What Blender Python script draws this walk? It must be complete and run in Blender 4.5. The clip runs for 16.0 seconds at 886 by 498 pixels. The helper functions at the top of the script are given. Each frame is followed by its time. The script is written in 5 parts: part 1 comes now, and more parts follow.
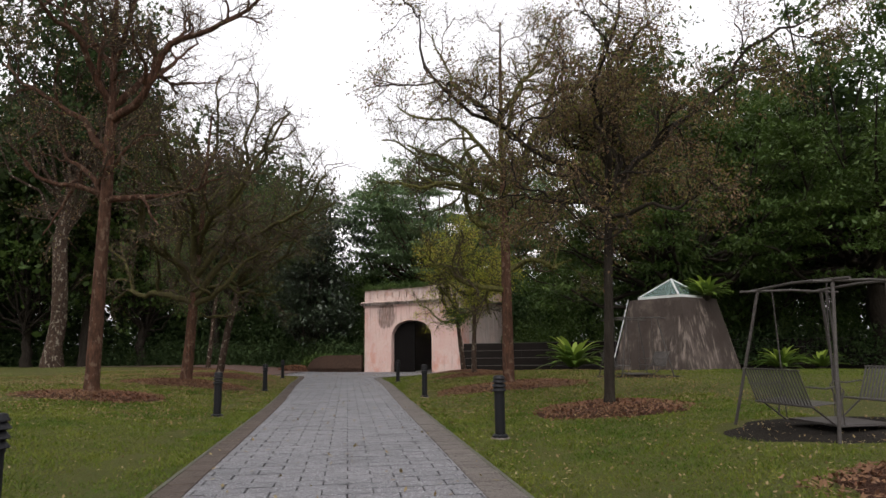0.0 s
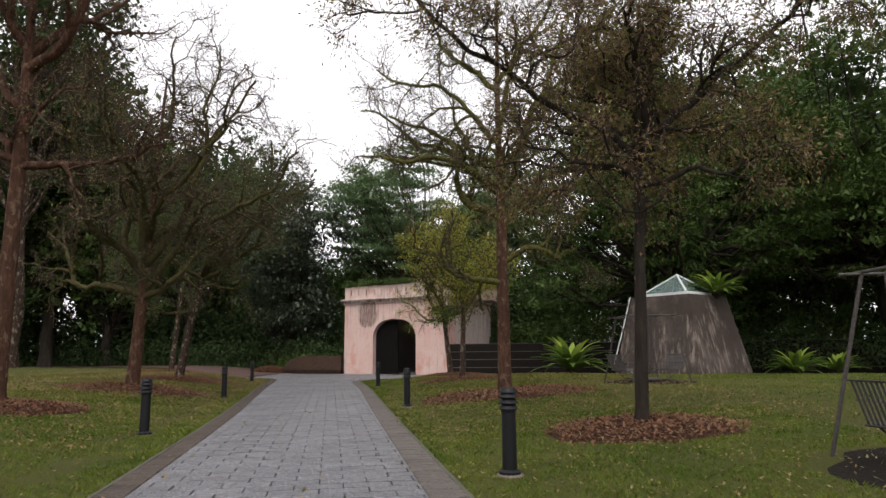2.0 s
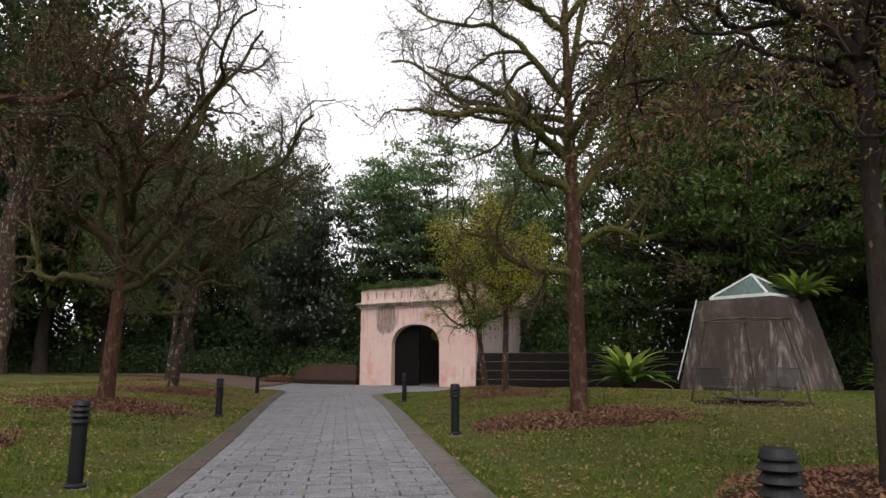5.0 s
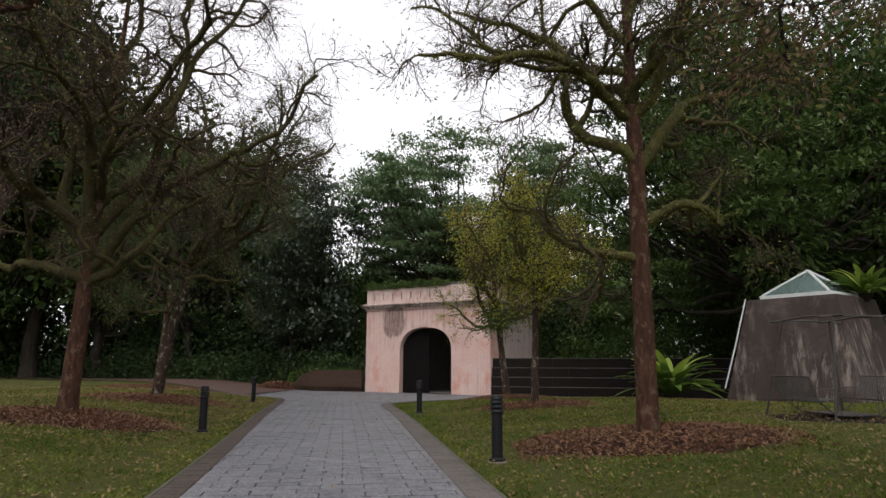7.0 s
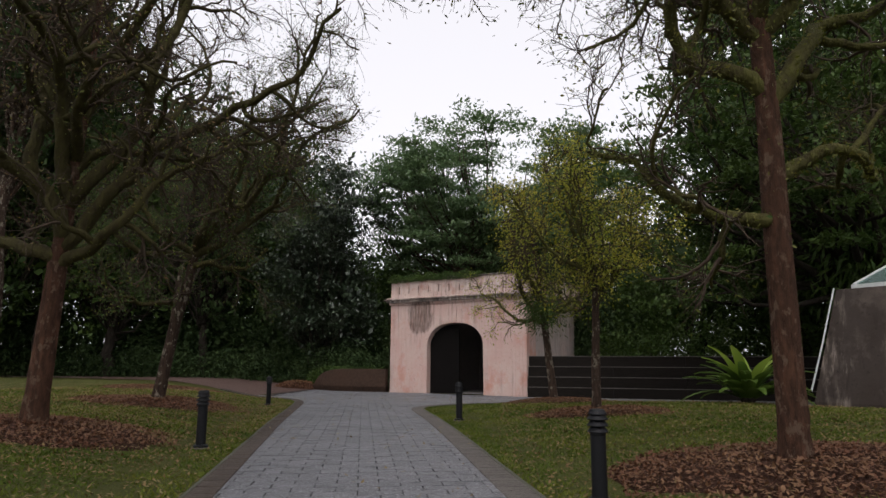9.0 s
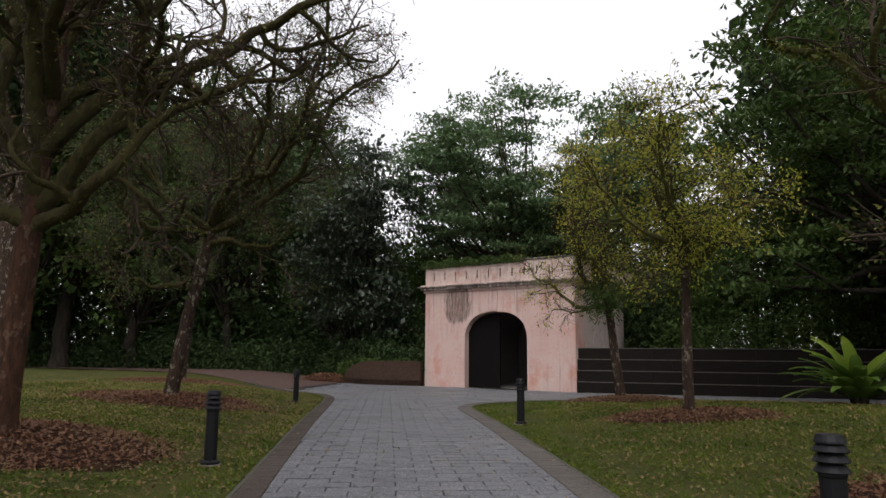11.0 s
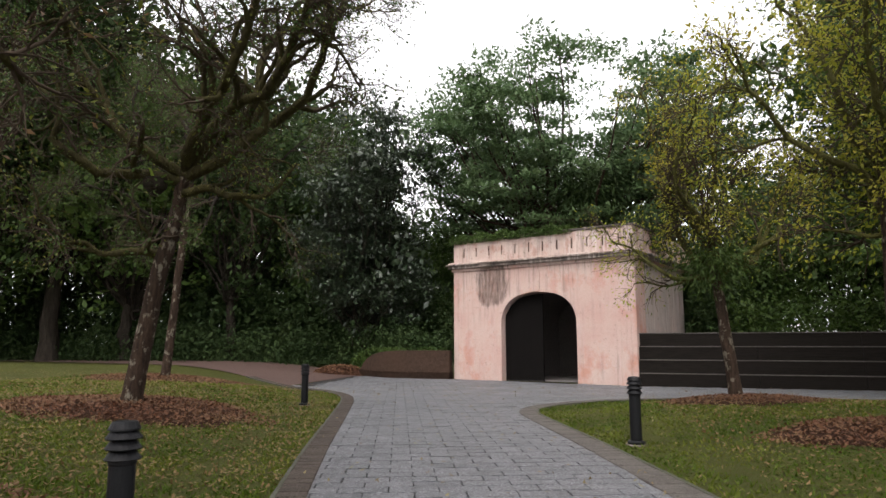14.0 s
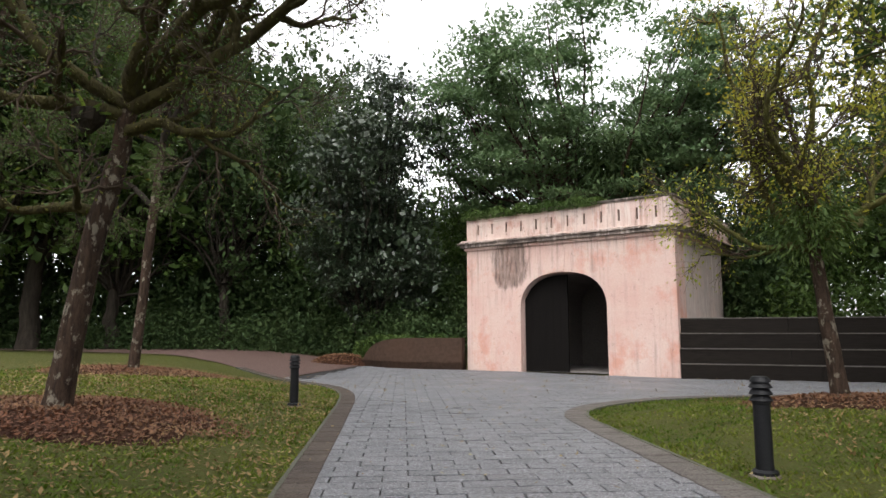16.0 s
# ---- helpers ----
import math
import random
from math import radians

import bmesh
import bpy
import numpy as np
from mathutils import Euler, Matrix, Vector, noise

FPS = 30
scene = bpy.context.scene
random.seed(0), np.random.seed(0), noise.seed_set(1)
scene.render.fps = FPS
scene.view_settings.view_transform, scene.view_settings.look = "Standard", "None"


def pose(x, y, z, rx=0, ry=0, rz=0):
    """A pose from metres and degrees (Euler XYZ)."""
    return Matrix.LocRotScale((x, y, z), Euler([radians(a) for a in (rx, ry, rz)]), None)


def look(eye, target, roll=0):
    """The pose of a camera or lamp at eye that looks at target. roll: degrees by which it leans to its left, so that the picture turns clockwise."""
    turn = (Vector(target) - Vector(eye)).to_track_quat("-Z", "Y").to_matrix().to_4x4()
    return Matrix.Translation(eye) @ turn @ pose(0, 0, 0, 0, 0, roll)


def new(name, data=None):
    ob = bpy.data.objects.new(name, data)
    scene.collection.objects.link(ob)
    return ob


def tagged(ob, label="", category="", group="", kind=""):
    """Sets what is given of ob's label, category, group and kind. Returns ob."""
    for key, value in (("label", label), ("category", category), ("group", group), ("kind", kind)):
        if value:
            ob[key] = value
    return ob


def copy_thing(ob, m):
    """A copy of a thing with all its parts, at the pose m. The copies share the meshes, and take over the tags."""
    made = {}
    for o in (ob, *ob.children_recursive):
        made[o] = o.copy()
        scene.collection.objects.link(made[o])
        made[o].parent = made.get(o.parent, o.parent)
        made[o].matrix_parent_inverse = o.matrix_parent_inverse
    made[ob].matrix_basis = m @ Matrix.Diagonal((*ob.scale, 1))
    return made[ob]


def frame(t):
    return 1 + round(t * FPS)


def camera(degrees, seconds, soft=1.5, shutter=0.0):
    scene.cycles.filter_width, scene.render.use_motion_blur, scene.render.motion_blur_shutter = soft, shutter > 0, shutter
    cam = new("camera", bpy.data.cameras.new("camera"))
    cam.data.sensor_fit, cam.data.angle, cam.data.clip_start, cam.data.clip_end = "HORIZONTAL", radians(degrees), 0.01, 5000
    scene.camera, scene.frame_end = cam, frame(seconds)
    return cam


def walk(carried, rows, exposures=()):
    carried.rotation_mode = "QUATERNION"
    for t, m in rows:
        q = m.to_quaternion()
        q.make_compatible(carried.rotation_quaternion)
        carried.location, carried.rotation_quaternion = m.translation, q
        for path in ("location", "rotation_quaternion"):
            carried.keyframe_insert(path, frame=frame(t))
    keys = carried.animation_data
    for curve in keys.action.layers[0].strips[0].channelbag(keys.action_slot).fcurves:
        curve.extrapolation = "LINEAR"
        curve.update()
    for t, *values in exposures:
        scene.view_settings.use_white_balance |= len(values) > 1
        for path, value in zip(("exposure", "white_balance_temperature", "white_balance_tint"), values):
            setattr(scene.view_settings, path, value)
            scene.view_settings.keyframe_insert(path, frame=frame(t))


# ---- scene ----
cam = camera(68.3, 16.0, soft=1.5)
ROWS = [
    (0.0, 0.597, 2.298, 1.358, 2.93, 8.83, -0.78),
    (0.5, 0.559, 3.020, 1.341, 2.09, 8.94, -0.73),
    (1.0, 0.520, 3.731, 1.348, 1.76, 8.78, -0.68),
    (1.5, 0.470, 4.435, 1.367, 1.57, 8.72, -0.63),
    (2.0, 0.399, 5.140, 1.384, 1.59, 8.85, -0.56),
    (2.5, 0.283, 5.840, 1.397, 1.60, 8.95, -0.49),
    (3.0, 0.122, 6.528, 1.405, 1.62, 9.09, -0.42),
    (3.5, -0.074, 7.194, 1.413, 1.69, 9.18, -0.34),
    (4.0, -0.287, 7.832, 1.421, 2.09, 9.32, -0.27),
    (6.5, -1.143, 11.170, 1.391, 2.82, 10.05, 0.16),
    (7.0, -1.317, 11.829, 1.393, 2.82, 10.13, 0.21),
    (7.5, -1.499, 12.507, 1.400, 2.87, 10.05, 0.24),
    (8.0, -1.697, 13.206, 1.411, 3.39, 9.90, 0.26),
    (8.5, -1.896, 13.916, 1.422, 3.90, 9.82, 0.27),
    (9.0, -2.085, 14.624, 1.428, 4.45, 9.93, 0.29),
    (11.5, -3.266, 17.906, 1.447, 7.15, 8.77, 0.46),
    (12.0, -3.549, 18.662, 1.435, 7.61, 8.34, 0.39),
    (12.5, -3.799, 19.437, 1.430, 7.86, 8.22, 0.29),
    (13.0, -4.018, 20.203, 1.439, 7.84, 8.17, 0.17),
    (13.5, -4.239, 20.952, 1.448, 7.67, 8.25, 0.04),
    (14.0, -4.440, 21.679, 1.448, 7.52, 8.17, -0.08),
    (14.5, -4.618, 22.400, 1.434, 7.50, 8.11, -0.16),
    (15.0, -4.805, 23.135, 1.415, 7.28, 8.06, -0.20),
    (15.5, -4.992, 23.870, 1.406, 7.75, 7.59, -0.20),
    (16.0, -5.182, 24.602, 1.420, 7.79, 7.09, -0.13),
]
walk(cam, [(t, pose(x, y, z, 90 + pitch, 0, yaw) @ pose(0, 0, 0, 0, 0, roll)) for t, x, y, z, yaw, pitch, roll in ROWS],
     [(0.0, 0.27, 6600, 15), (2.0, 0.36, 6600, 15), (4.0, 0.38, 6600, 15), (7.0, 0.1, 6500, 15), (9.0, -0.1, 6450, 15), (12.0, 0.22, 6480, 14), (14.0, 0.7, 6600, 13), (16.0, 0.95, 6500, 11)])

# ---- light ----
world = bpy.data.worlds.new("overcast_sky")
scene.world = world
world.use_nodes = True
wn = world.node_tree
sky = wn.nodes.new("ShaderNodeTexSky")
sky.sky_type, sky.sun_disc = "NISHITA", False
sky.sun_elevation, sky.sun_rotation = radians(57), radians(186)
sky.air_density, sky.dust_density = 1.0, 5.0
veil = wn.nodes.new("ShaderNodeHueSaturation")
veil.inputs["Saturation"].default_value = 0.18
veil.inputs["Value"].default_value = 2.1
wn.links.new(sky.outputs[0], veil.inputs["Color"])
cloud = wn.nodes.new("ShaderNodeMix")
cloud.data_type = "RGBA"
cloud.inputs[0].default_value = 0.65
cloud.inputs[7].default_value = (7.4, 7.4, 7.5, 1)
wn.links.new(veil.outputs[0], cloud.inputs[6])
wn.links.new(cloud.outputs[2], wn.nodes["Background"].inputs["Color"])
wn.nodes["Background"].inputs["Strength"].default_value = 0.15
sun = new("sun", bpy.data.lights.new("sun", "SUN"))
sun.data.energy, sun.data.angle, sun.data.color = 0.35, radians(40), (1.0, 0.97, 0.93)
sun.matrix_world = look((0, 0, 60), (4, 38, 0))

# ---- materials ----


def nodes(name, rough=0.8, spec=0.3):
    m = bpy.data.materials.new(name)
    m.use_nodes = True
    t = m.node_tree
    b = t.nodes["Principled BSDF"]
    b.inputs["Roughness"].default_value = rough
    b.inputs["Specular IOR Level"].default_value = spec
    return m, t, b


def node(t, kind, **inputs):
    n = t.nodes.new(kind)
    for k, v in inputs.items():
        key = k.replace("_", " ")
        if isinstance(v, bpy.types.NodeSocket):
            t.links.new(v, n.inputs[key])
        else:
            n.inputs[key].default_value = v
    return n


def coords(t, stretch=(1, 1, 1), which="Object"):
    c = t.nodes.new("ShaderNodeTexCoord")
    mp = t.nodes.new("ShaderNodeMapping")
    mp.inputs["Scale"].default_value = stretch
    t.links.new(c.outputs[which], mp.inputs["Vector"])
    return mp.outputs[0]


def noise_fac(t, vec, scale, detail=4, lo=0.35, hi=0.65, rough=0.6):
    n = node(t, "ShaderNodeTexNoise", Vector=vec, Scale=scale, Detail=detail, Roughness=rough)
    r = t.nodes.new("ShaderNodeMapRange")
    r.inputs[1].default_value, r.inputs[2].default_value = lo, hi
    t.links.new(n.outputs[0], r.inputs[0])
    return r.outputs[0]


def mix(t, fac, a, b, blend="MIX"):
    n = t.nodes.new("ShaderNodeMix")
    n.data_type, n.blend_type = "RGBA", blend
    for i, v in ((0, fac), (6, a), (7, b)):
        if isinstance(v, bpy.types.NodeSocket):
            t.links.new(v, n.inputs[i])
        else:
            n.inputs[i].default_value = (*v, 1) if isinstance(v, tuple) and len(v) == 3 else v
    return n.outputs[2]


def math_node(t, op, a, b=0.0):
    n = t.nodes.new("ShaderNodeMath")
    n.operation = op
    for i, v in ((0, a), (1, b)):
        if isinstance(v, bpy.types.NodeSocket):
            t.links.new(v, n.inputs[i])
        else:
            n.inputs[i].default_value = v
    return n.outputs[0]


def bump(t, b, height, strength=0.4, distance=0.02):
    n = node(t, "ShaderNodeBump", Strength=strength, Distance=distance, Height=height)
    t.links.new(n.outputs[0], b.inputs["Normal"])


def island(t):
    return t.nodes.new("ShaderNodeNewGeometry").outputs["Random Per Island"]


def mottled(name, a, b, c, scale=3.0, fine=30.0, rough=0.8, spec=0.3, relief=0.4, depth=0.02, stretch=(1, 1, 1), metal=0.0):
    """Two-scale mottling of three colours with a fine relief."""
    m, t, bs = nodes(name, rough, spec)
    v = coords(t, stretch)
    f1, f2 = noise_fac(t, v, scale), noise_fac(t, v, fine, 6, 0.3, 0.7)
    col = mix(t, f2, mix(t, f1, a, b), c)
    t.links.new(col, bs.inputs["Base Color"])
    bs.inputs["Metallic"].default_value = metal
    bump(t, bs, f2, relief, depth)
    return m


def leafy(name, a, b, c, through_light=0.35, rough=0.5, spec=0.35):
    """Leaves that differ one from another and let some light through."""
    m, t, bs = nodes(name, rough, spec)
    r = island(t)
    big = noise_fac(t, coords(t), 0.6, 2, 0.35, 0.65)
    col = mix(t, big, mix(t, r, a, b), mix(t, r, b, c))
    t.links.new(col, bs.inputs["Base Color"])
    tr = t.nodes.new("ShaderNodeBsdfTranslucent")
    t.links.new(col, tr.inputs["Color"])
    ms = t.nodes.new("ShaderNodeMixShader")
    ms.inputs[0].default_value = through_light
    out = t.nodes["Material Output"]
    t.links.new(bs.outputs[0], ms.inputs[1])
    t.links.new(tr.outputs[0], ms.inputs[2])
    t.links.new(ms.outputs[0], out.inputs["Surface"])
    return m


def pieces(name, a, b, c, rough=0.7, spec=0.4, fine=60.0, relief=0.5, depth=0.006, speck=(0.02, 0.02, 0.02), pale=(0.2, 0.2, 0.2)):
    """Stone pieces that differ one from another, with dark and pale specks and soft stains."""
    m, t, bs = nodes(name, rough, spec)
    info = t.nodes.new("ShaderNodeObjectInfo").outputs["Random"]
    rnd = math_node(t, "FRACT", math_node(t, "ADD", info, island(t)))
    geo = t.nodes.new("ShaderNodeNewGeometry").outputs["Position"]
    f1, f2 = noise_fac(t, geo, 0.7, 4, 0.35, 0.65), noise_fac(t, geo, fine, 5, 0.3, 0.7)
    col = mix(t, f1, mix(t, rnd, a, b), mix(t, rnd, b, c))
    col = mix(t, noise_fac(t, geo, fine * 1.6, 3, 0.53, 0.66), col, pale)
    col = mix(t, noise_fac(t, geo, fine, 4, 0.52, 0.68), col, speck)
    col = mix(t, math_node(t, "MULTIPLY", noise_fac(t, geo, 2.3, 6, 0.52, 0.75), 0.5), col, speck)
    t.links.new(col, bs.inputs["Base Color"])
    gl = node(t, "ShaderNodeMapRange", Value=f1)
    gl.inputs[3].default_value, gl.inputs[4].default_value = rough - 0.1, rough + 0.15
    t.links.new(gl.outputs[0], bs.inputs["Roughness"])
    bump(t, bs, f2, relief, depth)
    return m


def lichened(name, a, b, c, relief=0.9):
    """Fissured bark with pale lichen patches."""
    m, t, bs = nodes(name, 0.92, 0.12)
    up = coords(t, (1, 1, 0.22))
    fiss = noise_fac(t, up, 16, 7, 0.38, 0.62, 0.7)
    col = mix(t, noise_fac(t, coords(t), 1.1, 3, 0.35, 0.65), mix(t, fiss, b, a), mix(t, fiss, b, mix(t, 0.5, a, b)))
    col = mix(t, noise_fac(t, coords(t, (1, 1, 0.6)), 7.0, 6, 0.55, 0.61, 0.65), col, c)
    t.links.new(col, bs.inputs["Base Color"])
    bump(t, bs, fiss, relief, 0.04)
    return m


M_GRASS_SOIL = mottled("lawn", (0.042, 0.066, 0.006), (0.07, 0.09, 0.011), (0.072, 0.06, 0.016), 0.55, 26.0, 0.9, 0.2, 0.9, 0.05)
M_BLADE = leafy("grass_blade", (0.034, 0.07, 0.004), (0.085, 0.128, 0.011), (0.165, 0.165, 0.03), 0.35, 0.6, 0.2)
M_PAVER = pieces("grey_granite", (0.0902, 0.0924, 0.099), (0.1188, 0.121, 0.1287), (0.154, 0.154, 0.1606), 0.55, 0.45, 30.0, 0.9, 0.01, (0.028, 0.028, 0.03), (0.3, 0.3, 0.315))
M_BORDER = pieces("weathered_border_stone", (0.042, 0.031, 0.025), (0.06, 0.046, 0.037), (0.082, 0.068, 0.056), 0.8, 0.22, 34.0, 0.8, 0.008, (0.018, 0.014, 0.011), (0.105, 0.088, 0.072))
M_BORDER_GREY = pieces("grey_border_stone", (0.07, 0.06, 0.052), (0.092, 0.08, 0.07), (0.12, 0.108, 0.095), 0.75, 0.3, 34.0, 0.8, 0.008, (0.025, 0.02, 0.017), (0.16, 0.145, 0.128))
M_JOINT = mottled("joint_sand", (0.014, 0.014, 0.014), (0.022, 0.022, 0.021), (0.03, 0.028, 0.026), 2, 50)
M_EDGING = mottled("concrete_edging", (0.10, 0.095, 0.08), (0.065, 0.065, 0.045), (0.05, 0.055, 0.03), 1.5, 30)
M_REDPATH = mottled("red_paving", (0.09563, 0.05344, 0.045), (0.1181, 0.07031, 0.05906), (0.0675, 0.045, 0.03656), 1.2, 25, 0.75)
M_SLEEPER = mottled("dark_timber", (0.00648, 0.0054, 0.00468), (0.01152, 0.00936, 0.00756), (0.0162, 0.01296, 0.0108), 1.3, 22, 0.85, 0.1, 0.3, 0.01, (0.12, 1, 1.2))
M_LEDGE = mottled("pale_ledge", (0.14, 0.1295, 0.119), (0.084, 0.077, 0.07), (0.056, 0.049, 0.042), 1.1, 20)
M_BOLLARD = mottled("black_painted_iron", (0.00384, 0.00432, 0.00528), (0.00528, 0.00576, 0.0072), (0.00864, 0.00864, 0.0096), 3, 60, 0.5, 0.2, 0.15, 0.003)
M_FOOT = mottled("bollard_plinth", (0.11, 0.085, 0.07), (0.2, 0.18, 0.16), (0.08, 0.06, 0.05), 4, 30)
M_BARK_RED = lichened("reddish_bark", (0.125, 0.062, 0.038), (0.05, 0.027, 0.018), (0.15, 0.10, 0.07))
M_BARK_MOSS = mottled("mossy_bark", (0.064, 0.058, 0.02), (0.038, 0.03, 0.019), (0.092, 0.092, 0.026), 1.5, 10, 0.95, 0.1, 0.9, 0.05, (1, 1, 0.4))
M_BARK_DARK = mottled("dark_bark", (0.015, 0.0115, 0.009), (0.024, 0.019, 0.015), (0.037, 0.031, 0.024), 1.2, 9, 0.95, 0.1, 0.9, 0.06, (1, 1, 0.25))
M_BARK_GREY = lichened("lichen_grey_bark", (0.085, 0.055, 0.038), (0.03, 0.02, 0.015), (0.21, 0.185, 0.145))
M_BARK_OLIVE = mottled("olive_brown_bark", (0.05, 0.042, 0.02), (0.033, 0.026, 0.017), (0.068, 0.062, 0.022), 1.5, 10, 0.95, 0.1, 0.9, 0.05, (1, 1, 0.4))
M_TWIG = mottled("twig", (0.056, 0.04, 0.0288), (0.04, 0.0304, 0.02), (0.08, 0.06, 0.044), 2, 10, 0.9, 0.1)
M_LEAF_OLIVE = leafy("olive_leaf", (0.08, 0.11, 0.015), (0.125, 0.14, 0.02), (0.17, 0.14, 0.03))
M_LEAF_RUSSET = leafy("russet_leaf", (0.15, 0.092, 0.042), (0.18, 0.105, 0.055), (0.14, 0.12, 0.04))
M_LEAF_YELLOW = leafy("yellow_green_leaf", (0.22, 0.28, 0.026), (0.31, 0.33, 0.036), (0.40, 0.32, 0.042), 0.5)
M_LEAF_DARK = leafy("dark_leaf", (0.021, 0.04, 0.0145), (0.035, 0.061, 0.02), (0.052, 0.076, 0.025), 0.25, 0.6, 0.12)
M_LEAF_MID = leafy("rain_tree_leaf", (0.07, 0.125, 0.052), (0.098, 0.162, 0.066), (0.13, 0.19, 0.078), 0.35)
M_LEAF_SILVER = leafy("glossy_silver_leaf", (0.014, 0.028, 0.012), (0.026, 0.042, 0.02), (0.055, 0.072, 0.042), 0.12, 0.34, 0.5)
M_LEAF_SHRUB = leafy("shrub_leaf", (0.03, 0.058, 0.011), (0.048, 0.086, 0.018), (0.078, 0.115, 0.026), 0.3, 0.5, 0.2)
M_FROND = leafy("fern_frond", (0.045, 0.09, 0.014), (0.085, 0.15, 0.022), (0.13, 0.19, 0.035), 0.35, 0.4, 0.4)
M_YOUNG_FROND = leafy("young_fern_frond", (0.16, 0.25, 0.03), (0.22, 0.31, 0.045), (0.28, 0.36, 0.07), 0.4, 0.4, 0.4)
M_DEADLEAF = leafy("dead_leaf", (0.135, 0.058, 0.03), (0.085, 0.038, 0.021), (0.21, 0.12, 0.062), 0.1, 0.7, 0.2)
M_DRYLEAF = leafy("dry_leaf", (0.13, 0.085, 0.036), (0.17, 0.11, 0.045), (0.22, 0.165, 0.075), 0.1, 0.7, 0.2)
M_FALLEN = leafy("fallen_leaf", (0.198, 0.153, 0.054), (0.153, 0.09, 0.0405), (0.27, 0.243, 0.117), 0.15, 0.6, 0.25)
M_MULCH = mottled("mulch_soil", (0.06, 0.028, 0.017), (0.09, 0.042, 0.026), (0.035, 0.018, 0.012), 5, 30, 0.95, 0.1, 0.9, 0.05)
M_STEEL = mottled("dull_painted_steel", (0.05, 0.047, 0.044), (0.078, 0.074, 0.07), (0.032, 0.025, 0.02), 3, 30, 0.6, 0.2, 0.2, 0.004, (1, 1, 1), 0.0)
M_SLAT = mottled("grey_bench_slat", (0.095, 0.093, 0.09), (0.07, 0.068, 0.066), (0.045, 0.039, 0.034), 3, 30, 0.6, 0.4)
M_DARKSTEEL = mottled("dark_steel", (0.02, 0.019, 0.018), (0.035, 0.032, 0.03), (0.05, 0.04, 0.035), 3, 40, 0.5, 0.4)
M_SOIL = mottled("worn_soil", (0.017, 0.014, 0.011), (0.026, 0.021, 0.016), (0.012, 0.01, 0.008), 2, 18, 0.95, 0.1, 0.9, 0.04)
M_WHITE = mottled("white_frame_paint", (0.72, 0.74, 0.73), (0.6, 0.63, 0.61), (0.45, 0.48, 0.45), 2, 25, 0.5, 0.4, 0.15)
M_DOOR = mottled("black_door_timber", (0.0036, 0.0033, 0.0033), (0.006, 0.0054, 0.005), (0.009, 0.0078, 0.0072), 2, 25, 0.85, 0.05)
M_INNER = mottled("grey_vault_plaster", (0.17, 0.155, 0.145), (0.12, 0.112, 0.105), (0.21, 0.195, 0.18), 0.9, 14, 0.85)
M_EARTHWALL = mottled("stained_retaining_wall", (0.045, 0.025, 0.016), (0.026, 0.016, 0.011), (0.06, 0.036, 0.025), 0.9, 7, 0.9, 0.2, 0.4, 0.02)


